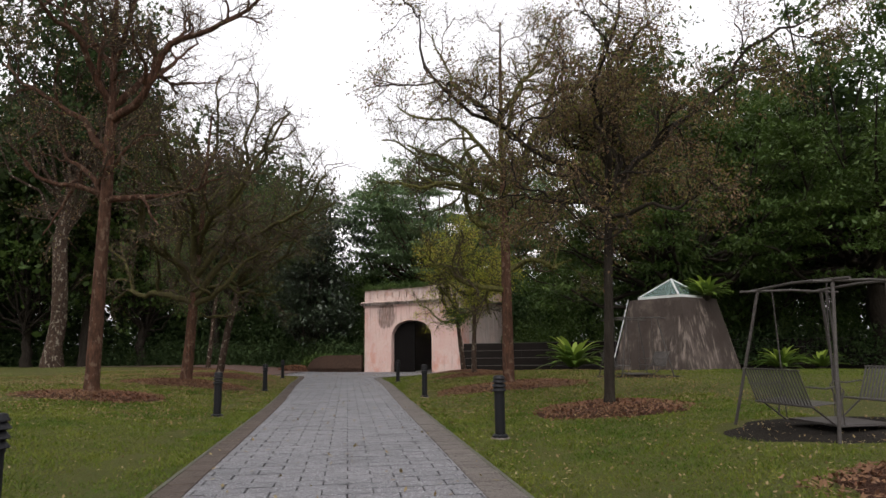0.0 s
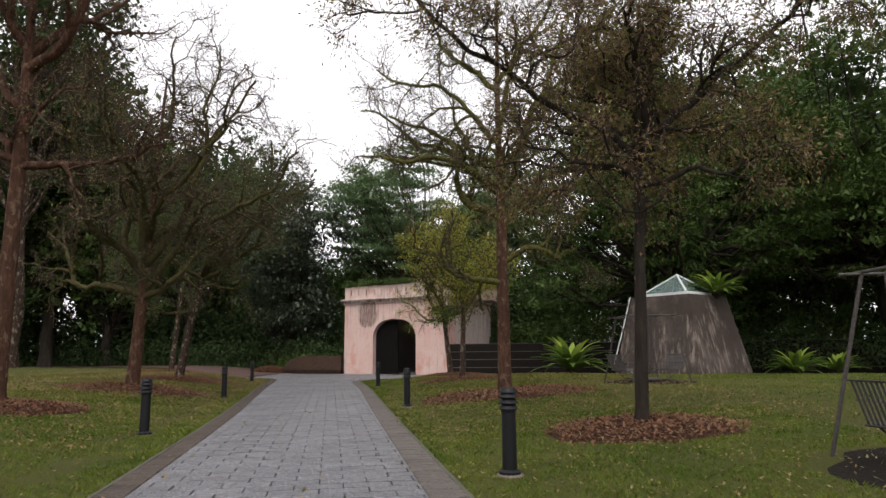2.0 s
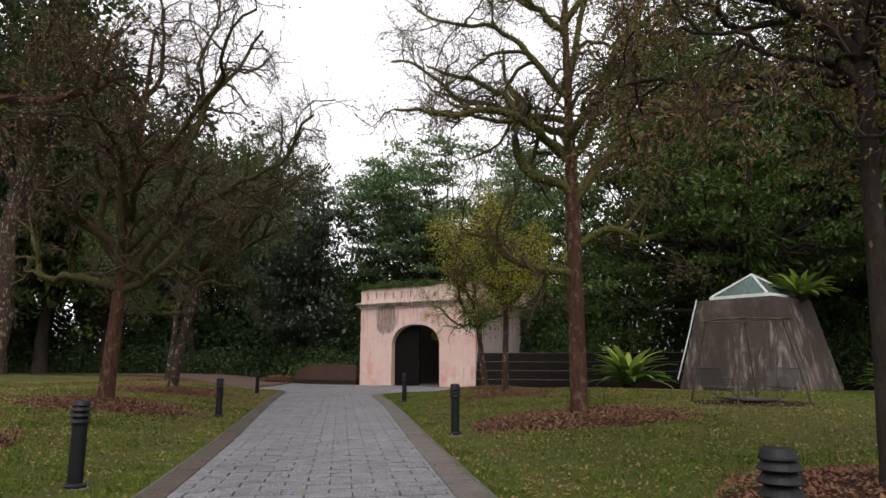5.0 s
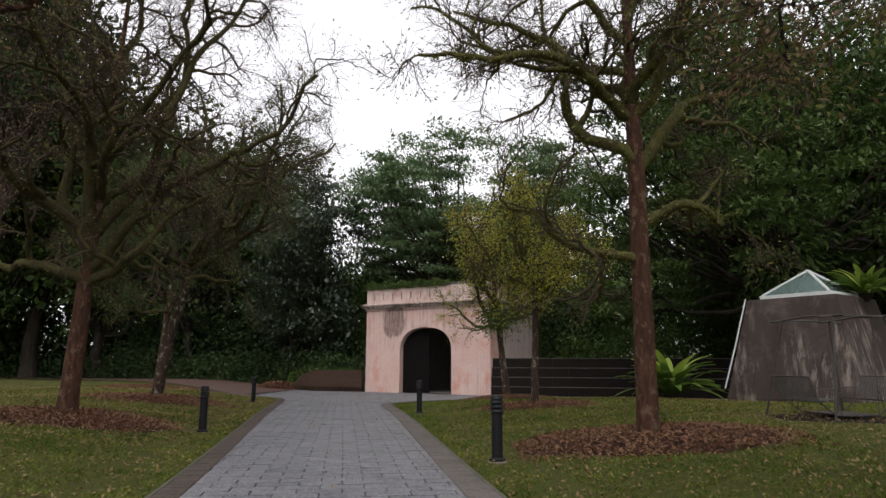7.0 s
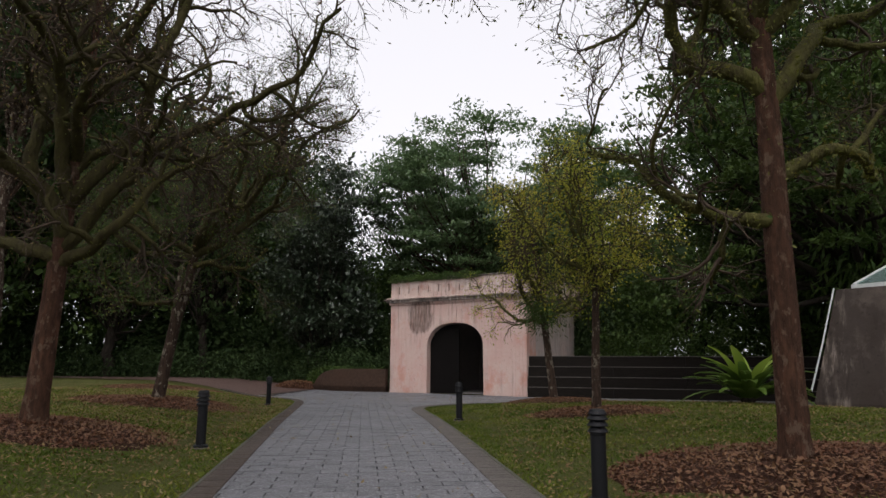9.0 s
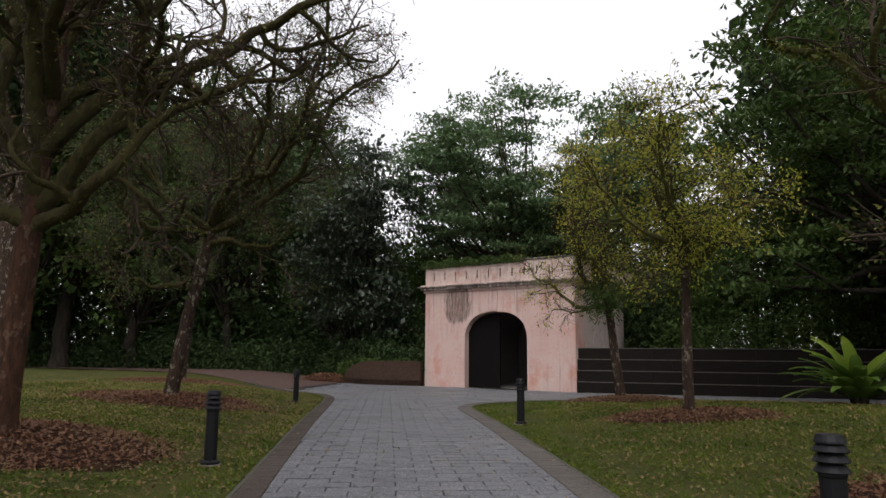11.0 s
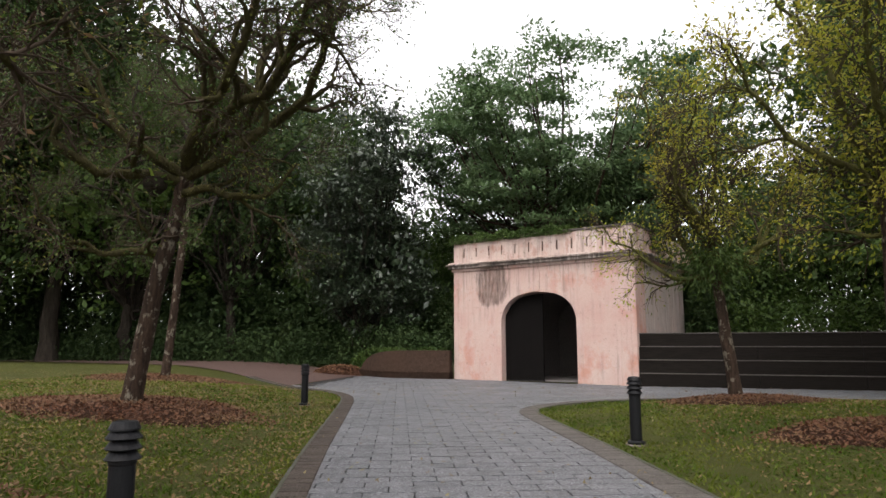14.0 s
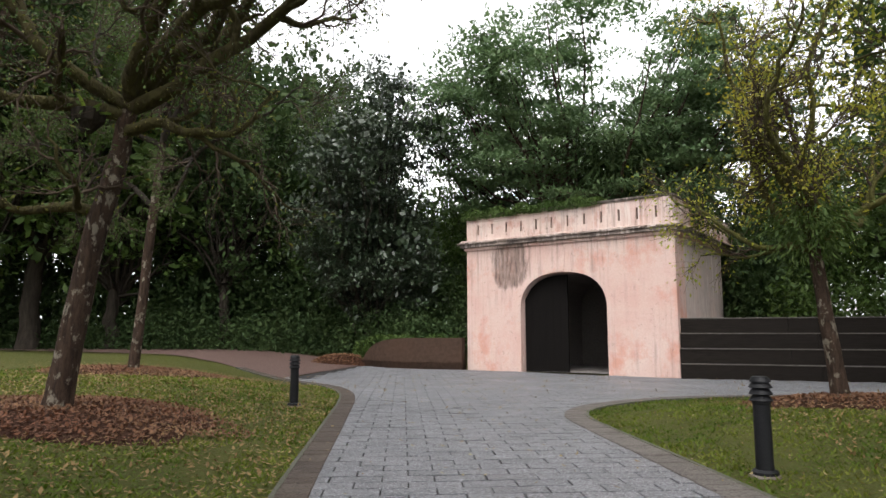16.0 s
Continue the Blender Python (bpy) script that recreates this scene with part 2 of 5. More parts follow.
def plaster(name, a, b, c, grime, patch=None, runs=0.6, spots=0.5, pale=None, from_top=0.0):
    """Old plaster: cloudy colour, flaked spots, vertical grime runs and, if asked, one bare dark patch."""
    m, t, bs = nodes(name, 0.88, 0.2)
    v, run = coords(t), coords(t, (4.5, 4.5, 0.3))
    cloud, fine = noise_fac(t, v, 0.6, 6, 0.36, 0.64, 0.65), noise_fac(t, v, 16, 6, 0.25, 0.75)
    col = mix(t, cloud, a, b)
    col = mix(t, noise_fac(t, coords(t, (1, 1, 0.8)), 0.8, 7, 0.52, 0.66, 0.7), col, c)
    col = mix(t, math_node(t, "MULTIPLY", fine, 0.16), col, grime)
    col = mix(t, math_node(t, "MULTIPLY", noise_fac(t, v, 5.0, 8, 0.58, 0.7, 0.7), spots), col, grime)
    if pale:
        col = mix(t, math_node(t, "MULTIPLY", noise_fac(t, coords(t, (5.0, 5.0, 0.35)), 1.1, 7, 0.5, 0.62, 0.7), noise_fac(t, v, 0.5, 3, 0.45, 0.55)), col, pale)
    streak = math_node(t, "MULTIPLY", noise_fac(t, run, 1.5, 6, 0.5, 0.74, 0.65), noise_fac(t, v, 0.45, 3, 0.38, 0.62))
    if from_top:
        zz = node(t, "ShaderNodeSeparateXYZ", Vector=v).outputs[2]
        up = node(t, "ShaderNodeMapRange", Value=zz)
        up.inputs[1].default_value, up.inputs[2].default_value = from_top - 2.2, from_top
        up.inputs[3].default_value, up.inputs[4].default_value = 0.45, 1.5
        streak = math_node(t, "MULTIPLY", streak, up.outputs[0])
    col = mix(t, math_node(t, "MULTIPLY", streak, runs), col, grime)
    if patch:
        (px, pz, rx, rz) = patch
        sep = node(t, "ShaderNodeSeparateXYZ", Vector=v)
        dx = math_node(t, "DIVIDE", math_node(t, "SUBTRACT", sep.outputs[0], px), rx)
        dz = math_node(t, "DIVIDE", math_node(t, "SUBTRACT", sep.outputs[2], pz), rz)
        dx4, dz4 = math_node(t, "POWER", math_node(t, "ABSOLUTE", dx), 3.0), math_node(t, "POWER", math_node(t, "ABSOLUTE", dz), 3.0)
        wob = math_node(t, "MULTIPLY", noise_fac(t, coords(t, (2.2, 2.2, 0.6)), 2.0, 7, 0.25, 0.75, 0.7), 1.3)
        mask = node(t, "ShaderNodeMapRange", Value=math_node(t, "ADD", math_node(t, "ADD", dx4, dz4), wob))
        mask.inputs[1].default_value, mask.inputs[2].default_value = 1.62, 1.2
        wear = math_node(t, "ADD", math_node(t, "MULTIPLY", noise_fac(t, coords(t, (5, 5, 0.8)), 2.0, 7, 0.35, 0.65, 0.7), 0.6), 0.3)
        col = mix(t, math_node(t, "MULTIPLY", mask.outputs[0], wear), col, grime)
    t.links.new(col, bs.inputs["Base Color"])
    bump(t, bs, math_node(t, "ADD", fine, cloud), 0.18, 0.02)
    return m


M_PINK = plaster("faded_pink_plaster", (0.56, 0.375, 0.325), (0.60, 0.46, 0.41), (0.55, 0.30, 0.235), (0.075, 0.058, 0.048), (-2.15, 4.05, 0.85, 0.95), 0.8, 0.42, None, 4.75)
M_PARAPET = plaster("flaking_parapet_plaster", (0.52, 0.37, 0.32), (0.60, 0.49, 0.44), (0.42, 0.22, 0.17), (0.06, 0.046, 0.038), None, 1.0, 0.85, (0.58, 0.50, 0.46))
M_PALE = plaster("greyed_plaster", (0.52, 0.43, 0.39), (0.45, 0.39, 0.36), (0.56, 0.44, 0.39), (0.10, 0.085, 0.075), None, 0.85, 0.5, (0.60, 0.51, 0.47))
M_CAPSTONE = plaster("weathered_cornice", (0.12, 0.098, 0.085), (0.34, 0.275, 0.24), (0.05, 0.042, 0.036), (0.025, 0.021, 0.018), None, 0.8, 0.8, (0.5, 0.43, 0.39))
M_COPING = plaster("blackened_coping", (0.06, 0.05, 0.043), (0.09, 0.075, 0.065), (0.035, 0.03, 0.026), (0.02, 0.017, 0.015), None, 0.8, 0.8, (0.22, 0.18, 0.16))
M_CONCRETE = plaster("streaked_concrete", (0.045, 0.034, 0.028), (0.06, 0.048, 0.041), (0.10, 0.08, 0.067), (0.012, 0.0095, 0.008), None, 0.95, 0.6, (0.2, 0.165, 0.14))


def glass(name):
    m, t, bs = nodes(name, 0.05, 0.5)
    bs.inputs["Base Color"].default_value = (0.55, 0.72, 0.68, 1)
    bs.inputs["Transmission Weight"].default_value = 0.85
    bs.inputs["IOR"].default_value = 1.45
    return m


M_GLASS = glass("greenish_glass")

# ---- mesh helpers ----


def mesh_of(name, verts, faces, material, smooth=False):
    me = bpy.data.meshes.new(name)
    me.from_pydata([tuple(v) for v in verts], [], faces)
    me.materials.append(material)
    if smooth:
        me.polygons.foreach_set("use_smooth", [True] * len(me.polygons))
    me.update()
    return me


def raw(name, arr_v, arr_f, material, smooth=False):
    """A mesh from arrays of vertices and of equal-sided faces."""
    me = bpy.data.meshes.new(name)
    n, k = arr_f.shape
    me.vertices.add(len(arr_v))
    me.vertices.foreach_set("co", np.ascontiguousarray(arr_v, dtype=np.float32).ravel())
    me.loops.add(n * k)
    me.loops.foreach_set("vertex_index", np.ascontiguousarray(arr_f, dtype=np.int32).ravel())
    me.polygons.add(n)
    me.polygons.foreach_set("loop_start", np.arange(0, n * k, k, dtype=np.int32))
    me.materials.append(material)
    if smooth:
        me.polygons.foreach_set("use_smooth", np.ones(n, dtype=bool))
    me.update(calc_edges=True)
    me.validate()
    return me


def under(ob, parent):
    ob.parent = parent
    return ob


def part(name, bm, material, parent=None, label="", bevel=0.0, smooth=False):
    if bevel:
        bmesh.ops.bevel(bm, geom=bm.edges[:], offset=bevel, segments=2, affect="EDGES", clamp_overlap=True)
    bmesh.ops.recalc_face_normals(bm, faces=bm.faces[:])
    me = bpy.data.meshes.new(name)
    bm.to_mesh(me)
    bm.free()
    me.materials.append(material)
    if smooth:
        me.polygons.foreach_set("use_smooth", [True] * len(me.polygons))
    ob = new(name, me)
    if parent is not None:
        ob.parent = parent
    if label:
        ob["label"] = label
    return ob


def box_bm(boxes):
    """Boxes (x0, y0, z0, x1, y1, z1) in one bmesh."""
    bm = bmesh.new()
    for x0, y0, z0, x1, y1, z1 in boxes:
        g = bmesh.ops.create_cube(bm, size=1.0)
        bmesh.ops.transform(bm, matrix=Matrix.Translation(((x0 + x1) / 2, (y0 + y1) / 2, (z0 + z1) / 2)) @ Matrix.Diagonal((x1 - x0, y1 - y0, z1 - z0, 1)), verts=g["verts"])
    return bm


def lathe_bm(profile, sides=20):
    bm = bmesh.new()
    rings = []
    for r, z in profile:
        rings.append([bm.verts.new((r * math.cos(2 * math.pi * i / sides), r * math.sin(2 * math.pi * i / sides), z)) for i in range(sides)])
    for a, b in zip(rings, rings[1:]):
        for i in range(sides):
            bm.faces.new((a[i], a[(i + 1) % sides], b[(i + 1) % sides], b[i]))
    bm.faces.new(rings[0][::-1])
    bm.faces.new(rings[-1])
    return bm


def rod_bm(points, radius, sides=8):
    """A round bar along the points."""
    bm = bmesh.new()
    rings = []
    pts = [Vector(p) for p in points]
    for i, p in enumerate(pts):
        d = (pts[min(i + 1, len(pts) - 1)] - pts[max(i - 1, 0)]).normalized()
        a = d.cross(Vector((0, 0, 1)) if abs(d.z) < 0.9 else Vector((1, 0, 0))).normalized()
        b = d.cross(a)
        rings.append([bm.verts.new(p + radius * (math.cos(2 * math.pi * k / sides) * a + math.sin(2 * math.pi * k / sides) * b)) for k in range(sides)])
    for r0, r1 in zip(rings, rings[1:]):
        for k in range(sides):
            bm.faces.new((r0[k], r0[(k + 1) % sides], r1[(k + 1) % sides], r1[k]))
    bm.faces.new(rings[0][::-1])
    bm.faces.new(rings[-1])
    return bm


def empty(name, m, label, category, group="", kind=""):
    ob = new(name)
    ob.empty_display_size = 0.2
    ob.matrix_world = m
    return tagged(ob, label, category, group, kind)


def spline(points, step=0.5):
    """A smooth line through the points."""
    p = [np.array(q, float) for q in points]
    p = [2 * p[0] - p[1]] + p + [2 * p[-1] - p[-2]]
    out = []
    for i in range(1, len(p) - 2):
        n = max(2, int(np.linalg.norm(p[i + 1] - p[i]) / step))
        for k in range(n):
            t = k / n
            out.append(0.5 * (2 * p[i] + (p[i + 1] - p[i - 1]) * t + (2 * p[i - 1] - 5 * p[i] + 4 * p[i + 1] - p[i + 2]) * t * t + (3 * p[i] - p[i - 1] - 3 * p[i + 1] + p[i + 2]) * t ** 3))
    out.append(p[-2])
    return np.array(out)


# ---- plan ----
EDGE_R = spline([(4.3, -8), (1.02, 8.82), (-1.13, 19.8), (-2.7, 28.1), (-3.5, 32), (-4.1, 34.6), (-4.3, 35.8), (-4.1, 36.8), (-3.4, 37.8), (-2.0, 38.9), (0, 39.6), (2.4, 39.8), (6, 39.3), (12, 38.0), (26, 35.5)])
EDGE_L = spline([(0.95, -8), (-2.72, 9.27), (-4.87, 19.3), (-6.5, 26.2), (-7.5, 30.4), (-8.4, 34.5), (-9.2, 38), (-9.9, 40), (-10.9, 41.8), (-12.5, 43.6), (-15, 46.4), (-18, 49.5), (-24, 53.5), (-40, 60)])
LAWN_R = np.vstack([EDGE_R, [(60, 34), (60, -30), (8, -30)]])
LAWN_L = np.vstack([EDGE_L, [(-70, 66), (-70, -30), (5, -30)]])


def inside(poly, x, y):
    hit = np.zeros(np.shape(x), bool)
    for (ax, ay), (bx, by) in zip(poly, np.roll(poly, -1, 0)):
        cross = ((ay > y) != (by > y)) & (x < (bx - ax) * (y - ay) / (by - ay + 1e-12) + ax)
        hit ^= cross
    return hit


def dist(line, x, y):
    best = np.full(np.shape(x), 1e9)
    for (ax, ay), (bx, by) in zip(line, line[1:]):
        l2 = (bx - ax) ** 2 + (by - ay) ** 2 + 1e-12
        t = np.clip(((x - ax) * (bx - ax) + (y - ay) * (by - ay)) / l2, 0, 1)
        best = np.minimum(best, np.hypot(x - ax - t * (bx - ax), y - ay - t * (by - ay)))
    return best


def step01(a, b, v):
    t = np.clip((v - a) / (b - a), 0, 1)
    return t * t * (3 - 2 * t)


def base_level(x, y):
    return -0.13 * step01(38, 46, y) + 0.5 * step01(-11, -22, x) * step01(38, 48, y)


def ground_z(x, y):
    """Height of the ground; the paved strip lies a little under its stones."""
    x, y = np.asarray(x, float), np.asarray(y, float)
    r, l = inside(LAWN_R, x, y), inside(LAWN_L, x, y)
    d = np.where(r, dist(EDGE_R, x, y), np.where(l, dist(EDGE_L, x, y), 0))
    tall = np.where(l, 0.54, 0.27 + 0.14 * step01(13, 24, y))
    rise = tall * (1 - np.exp(-np.clip(d - 0.9, 0, None) / 2.8)) + 0.03 * np.sin(x * 0.9 + 1) * np.sin(y * 0.7) * np.clip(d / 3, 0, 1)
    return base_level(x, y) * np.where(r | l, np.exp(-d / 3), 1) + np.where(r | l, rise, -0.035)


def gz(x, y):
    return float(ground_z(x, y))


# ---- ground ----


def build_ground():
    fine = np.arange(-30, 66.01, 0.6)
    far = np.array([75, 90, 115, 150, 220, 340, 600, 1100])
    xs = np.concatenate([-far[::-1], np.arange(-66, 40.01, 0.6), far])
    ys = np.concatenate([-far[::-1], fine, far])
    gx, gy = np.meshgrid(xs, ys)
    z = ground_z(gx, gy)
    v = np.stack([gx, gy, z], -1).reshape(-1, 3)
    nx, ny = len(xs), len(ys)
    i = np.arange(nx * ny).reshape(ny, nx)
    f = np.stack([i[:-1, :-1], i[:-1, 1:], i[1:, 1:], i[1:, :-1]], -1).reshape(-1, 4)
    ob = new("ground", raw("ground", v, f, M_GRASS_SOIL, True))
    tagged(ob, "short green lawn with thin worn and leaf-strewn spots", "lawn", kind="structure")


build_ground()


# ---- the gatehouse ----
GL, GR_ = np.array((-7.78, 50.75)), np.array((-0.52, 46.85))
GW = float(np.linalg.norm(GR_ - GL))
GATE = pose(*((GL + GR_) / 2), -0.14, 0, 0, math.degrees(math.atan2(*(GR_ - GL)[::-1])))
HW, GD, GP, Z_CORN, Z_PAR = GW / 2, 6.3, 9.6, 4.9, 6.12
AL, AR, A_TOP = -HW + 0.294 * GW, -HW + 0.71 * GW, 3.66


def arch_outline(spring=2.35, n=22):
    """Arch line from its left foot to its right foot, in the plane of the front."""
    c, a = (AL + AR) / 2, (AR - AL) / 2
    pts = [(AL, 0.0)]
    for i in range(n + 1):
        t = math.pi * (1 - i / n)
        pts.append((c + a * math.copysign(abs(math.cos(t)) ** 0.8, math.cos(t)), spring + (A_TOP - spring) * math.sin(t) ** 0.9))
    return pts + [(AR, 0.0)]


def extrude_outline(pts, y0, y1):
    bm = bmesh.new()
    a = [bm.verts.new((x, y0, z)) for x, z in pts]
    b = [bm.verts.new((x, y1, z)) for x, z in pts]
    n = len(pts)
    fa, fb = bm.faces.new(a), bm.faces.new(b[::-1])
    for i in range(n):
        bm.faces.new((a[i], b[i], b[(i + 1) % n], a[(i + 1) % n]))
    bmesh.ops.triangulate(bm, faces=[fa, fb])
    return bm


def crumbled_bm(a, b, out, thick, rough, rng, back, step=0.09):
    """A ledge from a to b whose outer edge and top are worn away unevenly; it reaches out to the right of the way walked."""
    a, b = Vector(a), Vector(b)
    n = max(2, int((b - a).length / step))
    t = (b - a).normalized()
    side = Vector((t.y, -t.x, 0))
    bm, rings = bmesh.new(), []
    bite = 0.0
    for i in range(n + 1):
        p = a + (b - a) * i / n
        bite = 0.72 * bite + float(rng.normal()) * rough
        o = out - max(0.0, bite)
        top = thick - 0.5 * max(0.0, bite) - 0.3 * rough * float(rng.random())
        rings.append([bm.verts.new(p + side * u + Vector((0, 0, z))) for u, z in ((-back, 0), (o - 0.01, 0), (o, 0.5 * thick), (o - 0.02 - 0.3 * rough * float(rng.random()), top), (-back, thick))])
    for r0, r1 in zip(rings, rings[1:]):
        for k in range(5):
            bm.faces.new((r0[k], r0[(k + 1) % 5], r1[(k + 1) % 5], r1[k]))
    bm.faces.new(rings[0])
    bm.faces.new(rings[-1][::-1])
    return bm


def build_gate():
    g = empty("gatehouse", GATE, "old plastered fort gatehouse in faded stained pink with dark arched opening", "gatehouse")
    arch = arch_outline()
    bm = bmesh.new()
    for y in (0.0, 1.1):
        quads = [((-HW, 0), (AL, 0), (AL, Z_CORN), (-HW, Z_CORN)), ((AR, 0), (HW, 0), (HW, Z_CORN), (AR, Z_CORN))]
        quads += [(a, b, (b[0], Z_CORN), (a[0], Z_CORN)) for a, b in zip(arch[1:-1], arch[2:-1])]
        for q in quads:
            bm.faces.new([bm.verts.new((x, y, z)) for x, z in q])
    for a, b in zip(arch, arch[1:]):
        bm.faces.new([bm.verts.new(p) for p in ((a[0], 0, a[1]), (b[0], 0, b[1]), (b[0], 1.1, b[1]), (a[0], 1.1, a[1]))])
    for sx in (-HW, HW):
        bm.faces.new([bm.verts.new(p) for p in ((sx, 0, 0), (sx, 1.1, 0), (sx, 1.1, Z_CORN), (sx, 0, Z_CORN))])
    bmesh.ops.remove_doubles(bm, verts=bm.verts[:], dist=0.0005)
    part("front_wall", bm, M_PINK, g, "faded pink plaster with a dark bare patch")
    part("side_wall", box_bm([(HW - 0.6, 1.1, 0, HW - 0.004, GD, Z_CORN)]), M_PALE, g, "greyed and streaked plaster", 0.02)
    part("side_wall", box_bm([(-HW + 0.004, 1.1, 0, -HW + 0.6, GD, Z_CORN)]), M_PALE, g, "greyed plaster", 0.02)
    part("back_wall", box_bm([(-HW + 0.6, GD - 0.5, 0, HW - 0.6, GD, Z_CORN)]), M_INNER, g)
    part("roof_slab", box_bm([(-HW + 0.05, 0.06, Z_CORN, HW - 0.05, GP - 0.06, Z_CORN + 0.25)]), M_CAPSTONE, g)
    part("rear_wall", box_bm([(-HW + 0.8, GD, 0, HW - 0.8, GP - 0.3, Z_CORN)]), M_PALE, g, "set-back rear wall under the overhanging roof")
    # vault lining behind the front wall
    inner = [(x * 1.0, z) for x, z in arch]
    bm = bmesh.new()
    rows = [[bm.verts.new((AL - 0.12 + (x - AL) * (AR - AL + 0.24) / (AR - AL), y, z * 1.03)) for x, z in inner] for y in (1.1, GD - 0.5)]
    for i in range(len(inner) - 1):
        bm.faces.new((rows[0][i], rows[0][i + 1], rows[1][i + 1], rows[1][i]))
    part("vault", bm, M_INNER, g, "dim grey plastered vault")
    # keystone and reveal band
    part("keystone", extrude_outline([(-0.36, 3.68), (-0.42, 4.6), (0.2, 4.6), (0.14, 3.68)], -0.045, 0.2), M_PINK, g)
    # stepped cornice: crisp lower mouldings, crumbling upper ledges
    for z0, z1, out, m in ((4.72, 4.84, 0.08, M_PINK), (4.84, 4.97, 0.2, M_CAPSTONE)):
        part("cornice", box_bm([(-HW - out, -out, z0, HW + out, 0.14, z1), (HW - 0.14, 0.142, z0, HW + out, GP + out, z1), (-HW - out, 0.142, z0, -HW + 0.14, GP + out, z1)]), m, g, "", 0.015)
    rng = np.random.default_rng(77)
    for z0, z1, out, m, rough in ((4.972, 5.04, 0.3, M_CAPSTONE, 0.035), (5.042, 5.115, 0.22, M_PARAPET, 0.05)):
        part("cornice", crumbled_bm((-HW - out, -out + 0.1, z0), (HW + out, -out + 0.1, z0), 0.1, z1 - z0, rough, rng, 0.3), m, g, "crumbling cornice ledge with flaked edge")
        part("cornice", crumbled_bm((HW + out - 0.1, 0.2 - out, z0), (HW + out - 0.1, GP + out, z0), 0.1, z1 - z0, rough, rng, 0.3), m, g, "crumbling cornice ledge with flaked edge")
        part("cornice", box_bm([(-HW - out, 0.2, z0, -HW + 0.14, GP + out, z1)]), m, g, "", 0.01)
    # slit parapet: bottom band, merlon blocks between slits, coping
    slits = [-HW + 0.55 + i * (GW - 1.1) / 11 for i in range(12)]
    part("parapet_band", box_bm([(-HW, 0.0, 5.1, HW, 0.45, 5.34)]), M_PARAPET, g)
    edges = [-HW] + [s for x in slits for s in (x - 0.035, x + 0.035)] + [HW]
    for a, b in zip(edges[::2], edges[1::2]):
        part("parapet_block", box_bm([(a, 0.0, 5.34, b, 0.45, 5.74)]), M_PARAPET, g)
    part("parapet_backing", box_bm([(-HW + 0.02, 0.25, 5.342, HW - 0.02, 0.44, 5.738)]), M_COPING, g)
    part("parapet_band", box_bm([(-HW, 0.0, 5.74, HW, 0.45, 6.02)]), M_PARAPET, g)
    part("parapet_wall", box_bm([(HW - 0.45, 0.452, 5.1, HW - 0.003, GP, 6.02)]), M_PARAPET, g)
    part("parapet_wall", box_bm([(-HW + 0.003, 0.452, 5.1, -HW + 0.45, GP, 6.02)]), M_PARAPET, g)
    part("coping", crumbled_bm((-HW - 0.06, 0.03, 6.022), (HW + 0.06, 0.03, 6.022), 0.09, Z_PAR - 6.02, 0.03, rng, 0.46), M_COPING, g, "dark weathered coping")
    part("coping", crumbled_bm((HW - 0.03, 0.5, 6.022), (HW - 0.03, GP, 6.022), 0.09, Z_PAR - 6.02, 0.03, rng, 0.46), M_COPING, g, "dark weathered coping")
    part("coping", box_bm([(-HW - 0.05, 0.52, 6.02, -HW + 0.5, GP, Z_PAR)]), M_COPING, g, "", 0.02)
    # corner pilaster strip
    part("corner_strip", box_bm([(HW - 0.28, -0.03, 0.0, HW + 0.03, 0.25, 4.72)]), M_PINK, g, "", 0.02)
    # open timber leaf against the near jamb
    leaf = empty("door_1", GATE @ pose(AL + 0.03, 0.32, 0.03, 0, 0, 4), "black-stained timber gate leaf closing half of the arch", "door", kind="structure")
    wide = (AR - AL) * 0.5 / 6
    crown = [q for q in arch if AL + 0.03 <= q[0]]
    for i in range(6):
        x0, x1 = i * wide + 0.002, (i + 1) * wide - 0.002
        tops = [min(np.interp(AL + 0.03 + x, [q[0] for q in crown[:-1]], [q[1] for q in crown[:-1]]) - 0.08, A_TOP) for x in (x0, x1)]
        part("plank", extrude_outline([(x0, 0.0), (x1, 0.0), (x1, float(tops[1])), (x0, float(tops[0]))], 0.0, 0.07), M_DOOR, leaf)
    for z in (0.5, 1.5, 2.2):
        part("ledge", box_bm([(0.02, 0.072, z, 6 * wide - 0.02, 0.12, z + 0.16)]), M_DOOR, leaf)
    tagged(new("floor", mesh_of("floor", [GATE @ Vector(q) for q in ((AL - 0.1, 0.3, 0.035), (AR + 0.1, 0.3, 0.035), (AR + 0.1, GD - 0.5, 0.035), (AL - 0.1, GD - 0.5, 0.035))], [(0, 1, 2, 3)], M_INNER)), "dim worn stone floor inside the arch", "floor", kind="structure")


build_gate()

# ---- timber retaining terraces beside the gate ----
W0, W1 = np.array((-0.55, 46.75)), np.array((24.0, 41.2))
WALL_ANGLE = math.degrees(math.atan2(*(W1 - W0)[::-1]))
WALL = pose(W0[0], W0[1], -0.14, 0, 0, WALL_ANGLE)
WALL_LEN = float(np.linalg.norm(W1 - W0))


